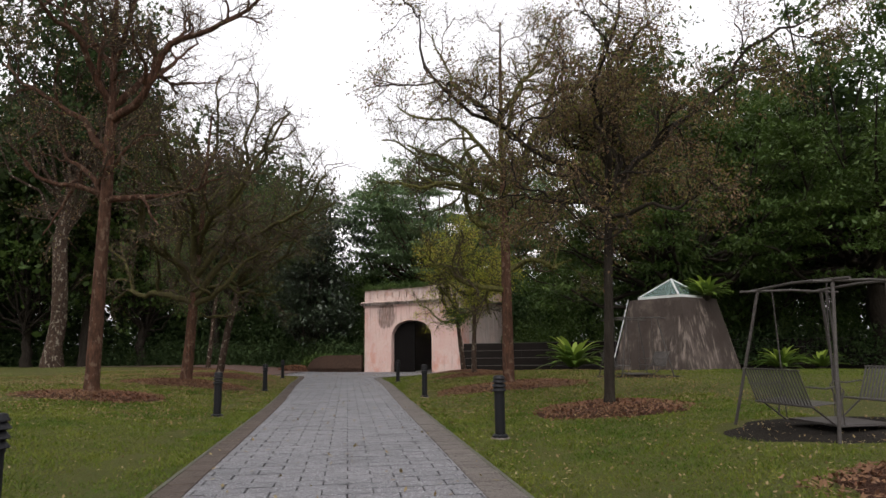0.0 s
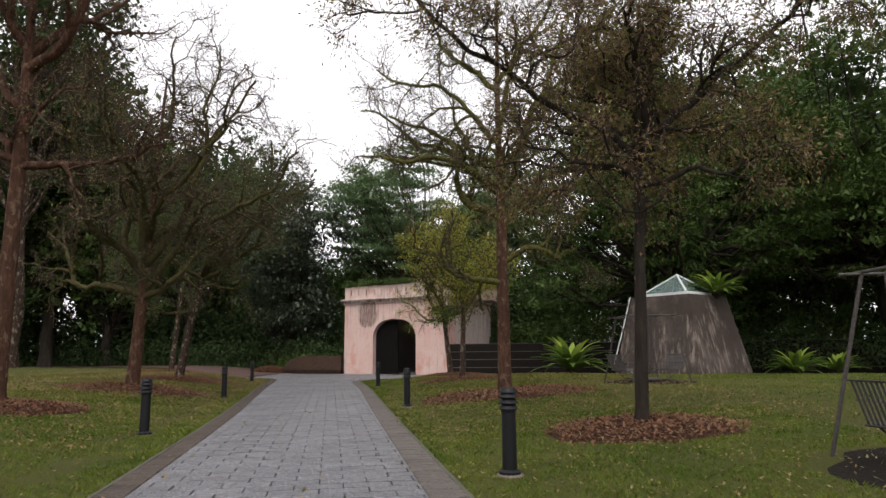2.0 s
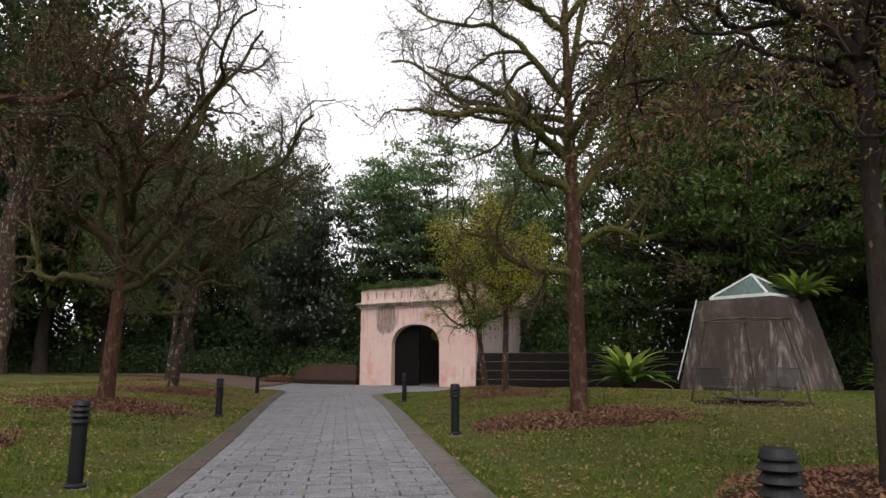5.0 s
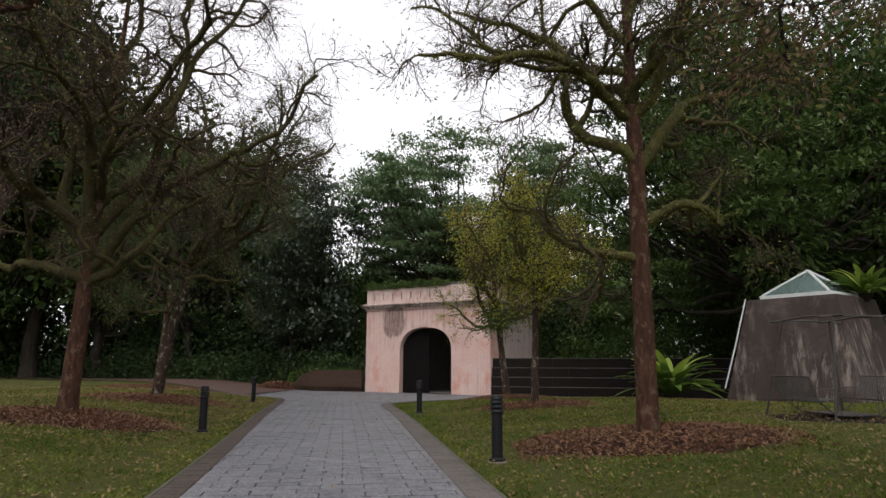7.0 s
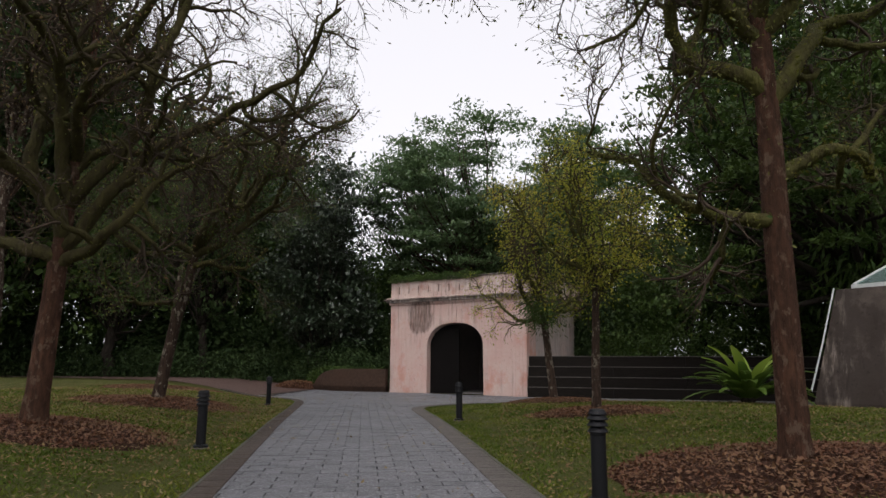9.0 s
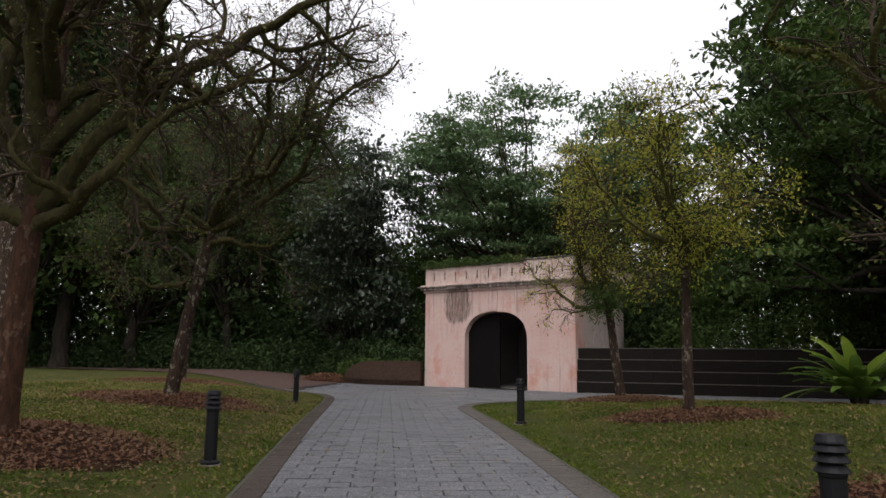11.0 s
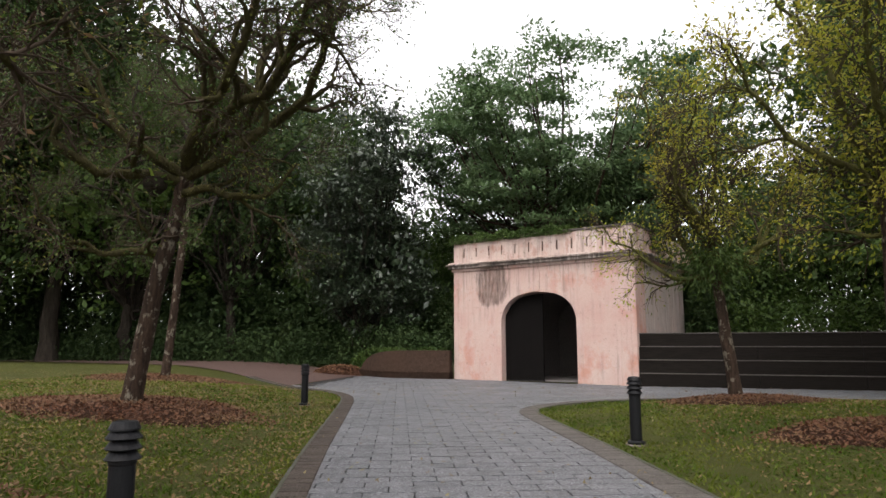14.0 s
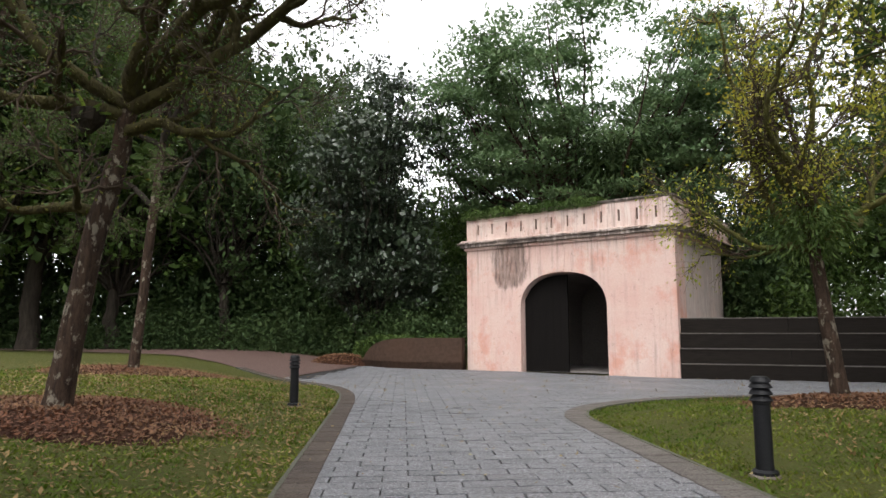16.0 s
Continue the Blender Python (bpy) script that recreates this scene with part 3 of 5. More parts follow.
def build_terrace():
    w = empty("retaining_wall", WALL, "dark stepped timber retaining wall with pale ledges", "wall", kind="structure")
    h = 0.485
    for k in range(4):
        x = 0.05
        i = 0
        while x < WALL_LEN:
            run = 3.2 if (i + k) % 2 else 4.0
            part("board", box_bm([(x, 0.10 * k, h * k + 0.002, min(x + run, WALL_LEN) - 0.012, 0.10 * k + 0.22, h * k + h - 0.035)]), M_SLEEPER, w, "", 0.008)
            x += run
            i += 1
        part("ledge", box_bm([(0.05, 0.10 * k - 0.025, h * (k + 1) - 0.033, WALL_LEN, 0.10 * k + 0.3, h * (k + 1))]), M_LEDGE, w, "pale worn ledge")
    part("backing", box_bm([(0.05, 0.62, 0, WALL_LEN, 1.4, 4 * h - 0.05)]), M_SOIL, w)


build_terrace()


def build_left_wall():
    """Low stained wall that runs down beside the gate, with a plinth."""
    line = spline([(-7.9, 50.85), (-9.6, 51.2), (-11.2, 52.0), (-12.4, 53.2)], 0.35)
    n = len(line)
    for name, lo, hi, off, m, lab in (("wall_left", 0.0, 1.25, 0.0, M_EARTHWALL, "low stained brown retaining wall sloping down"), ("plinth", 0.0, 0.3, -0.12, M_EARTHWALL, "damp dark wall plinth")):
        bm = bmesh.new()
        rings = []
        for i, (x, y) in enumerate(line):
            t = np.gradient(line, axis=0)[i]
            t = t / np.linalg.norm(t)
            nx, ny = t[1], -t[0]
            top = (hi * (1 - 0.85 * (i / (n - 1)) ** 6) if hi > 0.5 else hi) - 0.14
            rings.append([bm.verts.new((x - nx * a, y - ny * a, z)) for a, z in ((off, -0.2), (off, top), (0.4, top), (0.4, -0.2))])
        for a, b in zip(rings, rings[1:]):
            for k in range(4):
                bm.faces.new((a[k], a[(k + 1) % 4], b[(k + 1) % 4], b[k]))
        bm.faces.new(rings[0])
        bm.faces.new(rings[-1][::-1])
        tagged(part(name, bm, m), lab, "wall", kind="structure")


build_left_wall()

# ---- bollards ----


def build_bollard(m):
    b = empty("bollard", m, "black cast-iron louvred path light bollard", "bollard", "bollards along the path")
    part("foot_ring", lathe_bm([(0.155, -0.05), (0.155, 0.025), (0.14, 0.04)], 24), M_FOOT, b, "worn concrete foot ring", smooth=False)
    part("base_flange", lathe_bm([(0.125, 0.04), (0.125, 0.065), (0.1, 0.085)], 24), M_BOLLARD, b)
    part("post", lathe_bm([(0.082, 0.08), (0.08, 0.66), (0.086, 0.67), (0.086, 0.69)], 24), M_BOLLARD, b, smooth=False)
    for z in (0.69, 0.75, 0.81):
        part("louvre", lathe_bm([(0.108, z), (0.113, z + 0.006), (0.078, z + 0.05), (0.07, z + 0.055)], 24), M_BOLLARD, b)
    part("cap", lathe_bm([(0.1, 0.862), (0.098, 0.872), (0.075, 0.91), (0.03, 0.915)], 24), M_BOLLARD, b)
    return b


BOLLARDS = [(0.91, 12.72), (-1.0, 21.84), (-2.97, 31.54), (-2.78, 6.8), (-5.07, 16.52), (-7.02, 25.67), (-9.7, 36.74)]
TALL = Matrix.Diagonal((1, 1, 1.075, 1))
first = build_bollard(pose(*BOLLARDS[0], gz(*BOLLARDS[0]) - 0.02) @ TALL)
for bx, by in BOLLARDS[1:]:
    copy_thing(first, pose(bx, by, gz(bx, by) - 0.02, 0, 0, 17 * bx))

# ---- garden swings ----


def build_swing(m):
    """Lawn swing: four splayed legs, top frame, hung platform and two benches face to face. Local x along the benches, y from one to the other."""
    s = empty("garden_swing", m, "grey steel garden swing with two facing slatted benches", "swing", "garden swings on the lawn")
    ax, ay, tx, ty, h = 1.06, 0.92, 0.78, 0.55, 1.98
    for sx in (-1, 1):
        for sy in (-1, 1):
            part("leg", rod_bm([(sx * ax, sy * ay, -0.05), (sx * tx, sy * ty, h)], 0.023, 10), M_STEEL, s)
        part("top_rail", rod_bm([(sx * tx, -ty - 0.3, h), (sx * tx, 0, h + 0.03), (sx * tx, ty + 0.3, h)], 0.018), M_STEEL, s)
    for sy in (-1, 1):
        part("top_rail", rod_bm([(-tx - 0.3, sy * ty, h + 0.02), (0, sy * ty, h + 0.06), (tx + 0.3, sy * ty, h + 0.02)], 0.02), M_STEEL, s)
    part("platform", box_bm([(-0.5, -0.42, 0.08, 0.5, 0.42, 0.11)]), M_STEEL, s, "worn steel foot plate", 0.006)
    for sx in (-1, 1):
        for sy in (-1, 1):
            part("hanger", rod_bm([(sx * 0.56, sy * 0.46, h), (sx * 0.56, sy * 0.4, 0.1)], 0.009, 6), M_DARKSTEEL, s)
        part("runner", rod_bm([(sx * 0.5, -0.82, 0.36), (sx * 0.5, -0.46, 0.09), (sx * 0.5, 0.46, 0.09), (sx * 0.5, 0.82, 0.36)], 0.014, 6), M_DARKSTEEL, s)
    for sy in (-1, 1):
        bench = new("bench")
        bench.parent = s
        bench["label"] = "slatted bench seat with curled arms"
        bench.matrix_local = pose(0, sy * 0.66, 0.4, 0, 0, 0 if sy > 0 else 180)
        n = 19
        back = bmesh.new()
        for i in range(n):
            x = -0.56 + 1.12 * i / (n - 1)
            for a, b in (((x, -0.2, 0), (x, 0.2, -0.03)), ((x, 0.2, -0.03), (x, 0.36, 0.42)), ((x, 0.36, 0.42), (x, 0.4, 0.44))):
                d = (Vector(b) - Vector(a))
                g = bmesh.ops.create_cube(back, size=1.0)
                bmesh.ops.transform(back, matrix=Matrix.Translation((Vector(a) + Vector(b)) / 2) @ d.to_track_quat("Y", "Z").to_matrix().to_4x4() @ Matrix.Diagonal((0.032, d.length, 0.008, 1)), verts=g["verts"])
        sl = part("slats", back, M_SLAT, s, "grey slats")
        sl.parent = bench
        for p0, p1 in (((-0.6, -0.2, -0.012), (0.6, -0.2, -0.012)), ((-0.6, 0.2, -0.045), (0.6, 0.2, -0.045)), ((-0.6, 0.37, 0.43), (0.6, 0.37, 0.43))):
            under(part("rail", rod_bm([p0, p1], 0.014, 6), M_DARKSTEEL), bench)
        for sx in (-1, 1):
            arm = [(sx * 0.6, -0.16, -0.26), (sx * 0.6, -0.2, 0.0), (sx * 0.6, -0.26, 0.16), (sx * 0.6, -0.2, 0.22), (sx * 0.6, 0.0, 0.19), (sx * 0.6, 0.29, 0.22)]
            under(part("arm", rod_bm(arm, 0.013, 6), M_DARKSTEEL), bench)
    return s


SW1, SW2 = (5.64, 12.0), (6.05, 25.8)
swing = build_swing(pose(*SW1, gz(*SW1), 0, 0, 102.5))
copy_thing(swing, pose(*SW2, gz(*SW2), 0, 0, 100))


def patch(name, cx, cy, rx, ry, material, label, category, height=0.02, rot=0.0, seed=0):
    """A low mound lying on the ground."""
    rng = np.random.default_rng(seed)
    v, f = [], []
    ph = rng.uniform(0, 6.3, 4)
    n, rings = 36, 7
    for k in range(rings + 1):
        for i in range(n):
            a = 2 * math.pi * i / n
            w = 1 + 0.07 * math.sin(3 * a + ph[0]) + 0.05 * math.sin(5 * a + ph[1]) + 0.03 * math.sin(9 * a + ph[2])
            q = k / rings
            x, y = rx * q * w * math.cos(a), ry * q * w * math.sin(a)
            x, y = cx + x * math.cos(rot) - y * math.sin(rot), cy + x * math.sin(rot) + y * math.cos(rot)
            v.append((x, y, gz(x, y) + height * (1 - q ** 2.5) - (0.03 if k == rings else -0.004)))
    for k in range(rings):
        for i in range(n):
            f.append((k * n + i, k * n + (i + 1) % n, (k + 1) * n + (i + 1) % n, (k + 1) * n + i))
    return tagged(new(name, mesh_of(name, v, f, material, True)), label, category, kind="structure")


patch("soil_patch", *SW1, 1.75, 1.5, M_SOIL, "bare dark soil worn under the garden swing", "soil", 0.01, 0.3, 5)
patch("soil_patch", *SW2, 1.6, 1.4, M_SOIL, "bare dark soil worn under the garden swing", "soil", 0.01, 0.1, 6)

# ---- concrete bunker head with glass lantern ----
BA, BB, BC = np.array((7.19, 34.8)), np.array((9.79, 31.64)), np.array((12.92, 34.27))


def build_bunker():
    c = (BA + BC) / 2
    side = np.linalg.norm(BB - BA)
    ang = math.degrees(math.atan2(*(BB - BA)[::-1]))
    z = 0.38
    g = empty("bunker_head", pose(c[0], c[1], z, 0, 0, ang), "streaked grey concrete block with sloping sides and glass lantern", "bunker")
    bm = bmesh.new()
    lv = ((side / 2, -0.2), (side / 2, 0.0), (side / 2 * 0.85, 1.62), (side / 2 * 0.7, 3.25), (side / 2 * 0.64, 3.27))
    rings = []
    for r, h in lv:
        pts = []
        for (x0, y0), (x1, y1) in (((-1, -1), (1, -1)), ((1, -1), (1, 1)), ((1, 1), (-1, 1)), ((-1, 1), (-1, -1))):
            for k in range(4):
                t = k / 4
                pts.append(bm.verts.new((r * (x0 + (x1 - x0) * t), r * (y0 + (y1 - y0) * t), h)))
        rings.append(pts)
    for a, b in zip(rings, rings[1:]):
        for k in range(16):
            bm.faces.new((a[k], a[(k + 1) % 16], b[(k + 1) % 16], b[k]))
    bm.faces.new(rings[-1])
    part("body", bm, M_CONCRETE, g, "dark streaked concrete")
    r, h1 = 1.08, 4.25
    part("kerb_frame", box_bm([(-r - 0.06, -r - 0.06, 3.25, r + 0.06, -r + 0.06, 3.4), (-r - 0.06, r - 0.06, 3.25, r + 0.06, r + 0.06, 3.4), (-r - 0.06, -r + 0.062, 3.25, -r + 0.06, r - 0.062, 3.4), (r - 0.06, -r + 0.062, 3.25, r + 0.06, r - 0.062, 3.4)]), M_WHITE, g, "white lantern frame")
    apex = (0, 0, h1)
    cs = [(-r, -r, 3.4), (r, -r, 3.4), (r, r, 3.4), (-r, r, 3.4)]
    for q in cs:
        part("glazing_bar", rod_bm([q, apex], 0.05, 6), M_WHITE, g, "white bar")
    for a, b in zip(cs, cs[1:] + cs[:1]):
        bm = bmesh.new()
        t = [Vector(a), Vector(b), Vector(apex)]
        mid = sum(t, Vector()) / 3
        lo = [bm.verts.new(p + (mid - p) * 0.05) for p in t]
        hi = [bm.verts.new(p + (mid - p) * 0.05 + Vector((0, 0, 0.02))) for p in t]
        bm.faces.new(lo[::-1])
        bm.faces.new(hi)
        for i in range(3):
            bm.faces.new((lo[i], lo[(i + 1) % 3], hi[(i + 1) % 3], hi[i]))
        part("pane", bm, M_GLASS, g, "greenish glass")
    s2 = side / 2
    part("pipe", rod_bm([(-s2 - 0.05, -s2 - 0.02, 0.3), (-s2 * 0.85 - 0.05, -s2 * 0.85 - 0.04, 1.7), (-s2 * 0.7 - 0.04, -s2 * 0.7 - 0.04, 3.3)], 0.025), M_WHITE, g, "thin pale pipe")


build_bunker()

# ---- foliage ----


def leaf_cloud(rng, centres, axis=None, size=(0.06, 0.1), slim=0.45, droop=0.0, up=None):
    """Folded leaf blades at the centres: arrays for raw()."""
    n = len(centres)
    a = rng.normal(size=(n, 3)) if axis is None else axis + rng.normal(size=(n, 3)) * 0.55
    a[:, 2] -= droop
    a /= np.linalg.norm(a, axis=1, keepdims=True) + 1e-9
    r = rng.normal(size=(n, 3))
    if up is not None:
        r = r * (1 - up)
        b = np.cross(a, np.array((0, 0, 1.0)) + r)
    else:
        b = np.cross(a, r)
    b /= np.linalg.norm(b, axis=1, keepdims=True) + 1e-9
    c = np.cross(a, b)
    l = rng.uniform(*size, n)[:, None]
    w = l * slim
    v = np.stack([centres - a * l * 0.5, centres + b * w * 0.5 + c * l * 0.08, centres + a * l * 0.5, centres - b * w * 0.5 + c * l * 0.08], 1)
    return v.reshape(-1, 3), np.arange(4 * n).reshape(n, 4)


def tubes(p, r, sides):
    """Tapered tubes along lines p (count, points, 3) with radii r."""
    t = np.gradient(p, axis=1)
    t /= np.linalg.norm(t, axis=2, keepdims=True) + 1e-9
    ref = np.where(np.abs(t[..., 2:3]) < 0.9, np.array((0, 0, 1.0)), np.array((1.0, 0, 0)))
    ref = np.repeat(ref[:, :1], p.shape[1], 1)
    a = np.cross(t, ref)
    a /= np.linalg.norm(a, axis=2, keepdims=True) + 1e-9
    b = np.cross(t, a)
    ang = np.arange(sides) * 2 * math.pi / sides
    v = p[:, :, None] + r[:, :, None, None] * (np.cos(ang)[:, None] * a[:, :, None] + np.sin(ang)[:, None] * b[:, :, None])
    n, k = p.shape[:2]
    i = np.arange(n * k * sides).reshape(n, k, sides)
    j = np.roll(i, -1, 2)
    f = np.stack([i[:, :-1], j[:, :-1], j[:, 1:], i[:, 1:]], -1).reshape(-1, 4)
    return v.reshape(-1, 3), f


def grow(rng, start, way, length, n, wiggle, lift, hold=0.0):
    """Lines that wander from their starts; hold: how strongly they keep to their first way."""
    d = way / (np.linalg.norm(way, axis=1, keepdims=True) + 1e-9)
    first = d.copy()
    p = [start]
    for _ in range(n - 1):
        d = d + rng.normal(size=d.shape) * wiggle + hold * (first - d)
        d[:, 2] += lift
        d /= np.linalg.norm(d, axis=1, keepdims=True)
        p.append(p[-1] + d * (length / (n - 1))[:, None])
    return np.stack(p, 1)


def sprout(rng, p, r, count, s0, s1, spread, length, n, wiggle, lift, thin=0.6, bias=None):
    """Side branches from lines p."""
    m, k = p.shape[:2]
    idx = np.repeat(np.arange(m), count)
    s = (s0 + (s1 - s0) * ((np.tile(np.arange(count), m) + rng.random(len(idx))) / count)) * (k - 1)
    i = np.minimum(s.astype(int), k - 2)
    fr = (s - i)[:, None]
    start = p[idx, i] * (1 - fr) + p[idx, i + 1] * fr
    t = p[idx, i + 1] - p[idx, i]
    t /= np.linalg.norm(t, axis=1, keepdims=True) + 1e-9
    side = np.cross(t, rng.normal(size=t.shape))
    side /= np.linalg.norm(side, axis=1, keepdims=True) + 1e-9
    ang = np.radians(rng.uniform(*spread, len(idx)))[:, None]
    way = t * np.cos(ang) + side * np.sin(ang)
    if bias is not None:
        way = way + bias
    ln = rng.uniform(*length, len(idx)) * (1.15 - 0.5 * (s / (k - 1)))
    q = grow(rng, start, way, ln, n, wiggle, lift)
    r0 = (r[idx, i] * (1 - fr[:, 0]) + r[idx, i + 1] * fr[:, 0]) * thin
    rr = r0[:, None] * np.linspace(1, 0.35, n)[None]
    return q, rr


def joined(chunks):
    vs, fs, o = [], [], 0
    for v, f in chunks:
        vs.append(v)
        fs.append(f + o)
        o += len(v)
    return np.vstack(vs), np.vstack(fs)


def park_tree(x, y, seed, trunk_h, radius, arms, reach, bark, limb_bark, leaf_sets, label, lean=(0, 0), leader=0.0, twist=0.26, twigs=3800, start_at=0.12, creeper=0, creep_from=2.0):
    """A lawn tree: trunk, crooked limbs, fine twigs and a thin crown. arms: (height, compass, rise, length) of the main limbs,
    in metres and degrees; leader: how far the trunk goes on above trunk_h; leaf_sets: (material, per twig, size, slim)."""
    rng = np.random.default_rng(seed)
    t = empty("park_tree", pose(x, y, gz(x, y)), label, "tree", "trees beside the path")
    n = 16
    full = trunk_h + leader
    zz = np.concatenate([np.linspace(-0.15, 0.6, 5), np.linspace(0.9, full, n - 5)])
    wob = np.cumsum(rng.normal(size=(n, 2)), 0) * 0.022 * (zz / full)[:, None]
    line = np.stack([lean[0] * zz / trunk_h + wob[:, 0], lean[1] * zz / trunk_h + wob[:, 1], zz], 1)[None]
    taper = np.where(zz < trunk_h, 1 - 0.28 * np.clip(zz, 0, None) / trunk_h, 0.6 * (1 - 0.8 * (zz - trunk_h) / max(leader, 0.01)))
    rad = (radius * (1 + 0.5 * np.exp(-(zz + 0.15) / 0.2)) * taper)[None]
    v, f = tubes(line, rad, 14)
    v = v + rng.normal(size=v.shape) * radius * 0.03
    under(new("trunk", raw("trunk", v, f, bark, True)), t)
    boughs, thin = [], []
    mains = [(line[0], rad[0])]
    for h, az, el, ln in arms:
        a, e = radians(az + rng.normal() * 4), radians(el)
        st = np.array([[np.interp(h, zz, line[0, :, k]) for k in range(3)]])
        way = np.array([[math.cos(a) * math.cos(e), math.sin(a) * math.cos(e), math.sin(e)]])
        l1 = grow(rng, st, way, np.array([ln]), 18, twist, 0.02, 0.22)
        r1 = radius * (0.40 + 0.045 * min(ln, 6)) * np.linspace(1, 0.24, 18)[None] * (0.75 if h > trunk_h + 0.5 else 1.0)
        under(new("limb", raw("limb", *tubes(l1, r1, 9), limb_bark, True)), t)
        mains.append((l1[0], r1[0]))
        l2, r2 = sprout(rng, l1, r1, max(4, int(ln * 1.5)), start_at, 1.0, (30, 68), (reach * 0.5, reach * 1.1), 11, twist * 1.15, 0.035, 0.68)
        boughs.append(tubes(l2, np.maximum(r2, 0.016), 6))
        l3, r3 = sprout(rng, l2, r2, 5, 0.2, 1.0, (28, 65), (reach * 0.3, reach * 0.6), 8, twist * 1.2, 0.02, 0.66)
        thin.append((l3, r3))
    if leader:
        l2, r2 = sprout(rng, line, rad, 12, 0.6, 1.0, (30, 70), (reach * 0.5, reach * 1.1), 11, twist * 1.1, 0.04, 0.45)
        boughs.append(tubes(l2, np.maximum(r2, 0.016), 6))
        thin.append(sprout(rng, l2, r2, 5, 0.2, 1.0, (28, 65), (reach * 0.3, reach * 0.6), 8, twist * 1.2, 0.02, 0.66))
    tagged(under(new("branchwork", raw("branchwork", *joined(boughs), limb_bark, True)), t), kind="stuff")
    l3, r3 = np.vstack([a for a, _ in thin]), np.vstack([b for _, b in thin])
    per = max(2, int(math.ceil(twigs / len(l3))))
    l4, r4 = sprout(rng, l3, np.maximum(r3, 0.008), per, 0.15, 1.0, (20, 65), (0.25, 0.75), 4, 0.26, 0.02, 0.6)
    r4 = np.clip(r4, 0.0035, 0.008)
    tw = under(new("twig_spray", raw("twig_spray", *joined([tubes(l3, np.maximum(r3, 0.009), 4), tubes(l4, r4, 3)]), M_TWIG)), t)
    tagged(tw, "fine bare twigs", kind="stuff")
    if creeper:
        cs = []
        for p, r in mains:
            q = rng.uniform(0, len(p) - 1.001, creeper)
            i = q.astype(int)
            fr = (q - i)[:, None]
            c = p[i] * (1 - fr) + p[i + 1] * fr
            o = rng.normal(size=c.shape)
            o /= np.linalg.norm(o, axis=1, keepdims=True)
            cs.append(c + o * (r[i][:, None] + 0.012 + 0.03 * rng.random((creeper, 1))))
        c = np.vstack(cs)
        c = c[c[:, 2] > creep_from + rng.random(len(c)) * 1.5]
        v, f = leaf_cloud(rng, c, None, (0.03, 0.075), 0.55, 0.4)
        tagged(under(new("creeper", raw("creeper", v, f, M_LEAF_OLIVE)), t), "small climbing leaves on bark", kind="stuff")
    for mat, per, size, slim in leaf_sets:
        src = np.repeat(l4, int(math.ceil(per)), 0)
        src = src[rng.random(len(src)) < per / math.ceil(per)]
        # leaves come in patches, not evenly
        ph = rng.uniform(0, 6.28, 3)
        dens = 0.5 + 0.5 * np.sin(src[:, 0, 0] * 1.7 + ph[0]) * np.sin(src[:, 0, 1] * 1.5 + ph[1]) * np.sin(src[:, 0, 2] * 1.3 + ph[2]) * 2
        src = src[rng.random(len(src)) < np.clip(dens + 0.25, 0.15, 1)]
        i = rng.integers(1, 4, len(src))
        c = src[np.arange(len(src)), i] + rng.normal(size=(len(src), 3)) * 0.1
        ax = src[:, -1] - src[:, 0]
        ax /= np.linalg.norm(ax, axis=1, keepdims=True) + 1e-9
        v, f = leaf_cloud(rng, c, ax, size, slim, 0.35)
        tagged(under(new("foliage", raw("foliage", v, f, mat)), t), kind="stuff")
    return t


RUS, OLI, YEL, GRN = M_LEAF_RUSSET, M_LEAF_OLIVE, M_LEAF_YELLOW, M_LEAF_SHRUB
SM, MD = (0.05, 0.09), (0.055, 0.10)
# arms point by compass: 0 to the east, 90 to the north, 180 to the west
park_tree(-8.85, 18.1, 11, 7.0, 0.175, [(7.0, 2, 36, 6.5), (6.2, 185, 40, 4.5), (5.0, 190, 28, 2.6), (4.8, 150, 32, 2.8), (4.9, 5, 24, 3.2), (7.4, 90, 50, 4.5), (7.4, 270, 50, 4.0), (8.4, 175, 48, 4.0), (8.6, 10, 50, 4.0)], 2.0, M_BARK_RED, M_BARK_RED, [(RUS, 2.4, SM, 0.4), (OLI, 0.6, SM, 0.4)], "nearly bare park tree with straight reddish trunk", leader=5, twist=0.2, twigs=4200)
park_tree(-9.7, 25.2, 12, 3.4, 0.2, [(3.0, 8, 44, 7.0), (2.7, 350, 24, 4.0), (3.8, 15, 60, 7.5), (4.4, 80, 60, 7.0), (2.8, 178, 34, 5.5), (3.4, 165, 56, 8.0), (3.2, 270, 60, 7.5), (3.9, 215, 48, 6.0), (4.8, 185, 62, 6.5), (4.6, 330, 64, 7.0), (5.4, 5, 56, 6.5), (6.2, 350, 66, 5.5)], 2.2, M_BARK_RED, M_BARK_OLIVE, [(OLI, 1.2, SM, 0.4), (RUS, 1.1, SM, 0.4)], "half-bare vase-shaped park tree with mossy limbs", lean=(0.18, 0), leader=6.5, twist=0.25, twigs=5600, start_at=0.2, creeper=200)
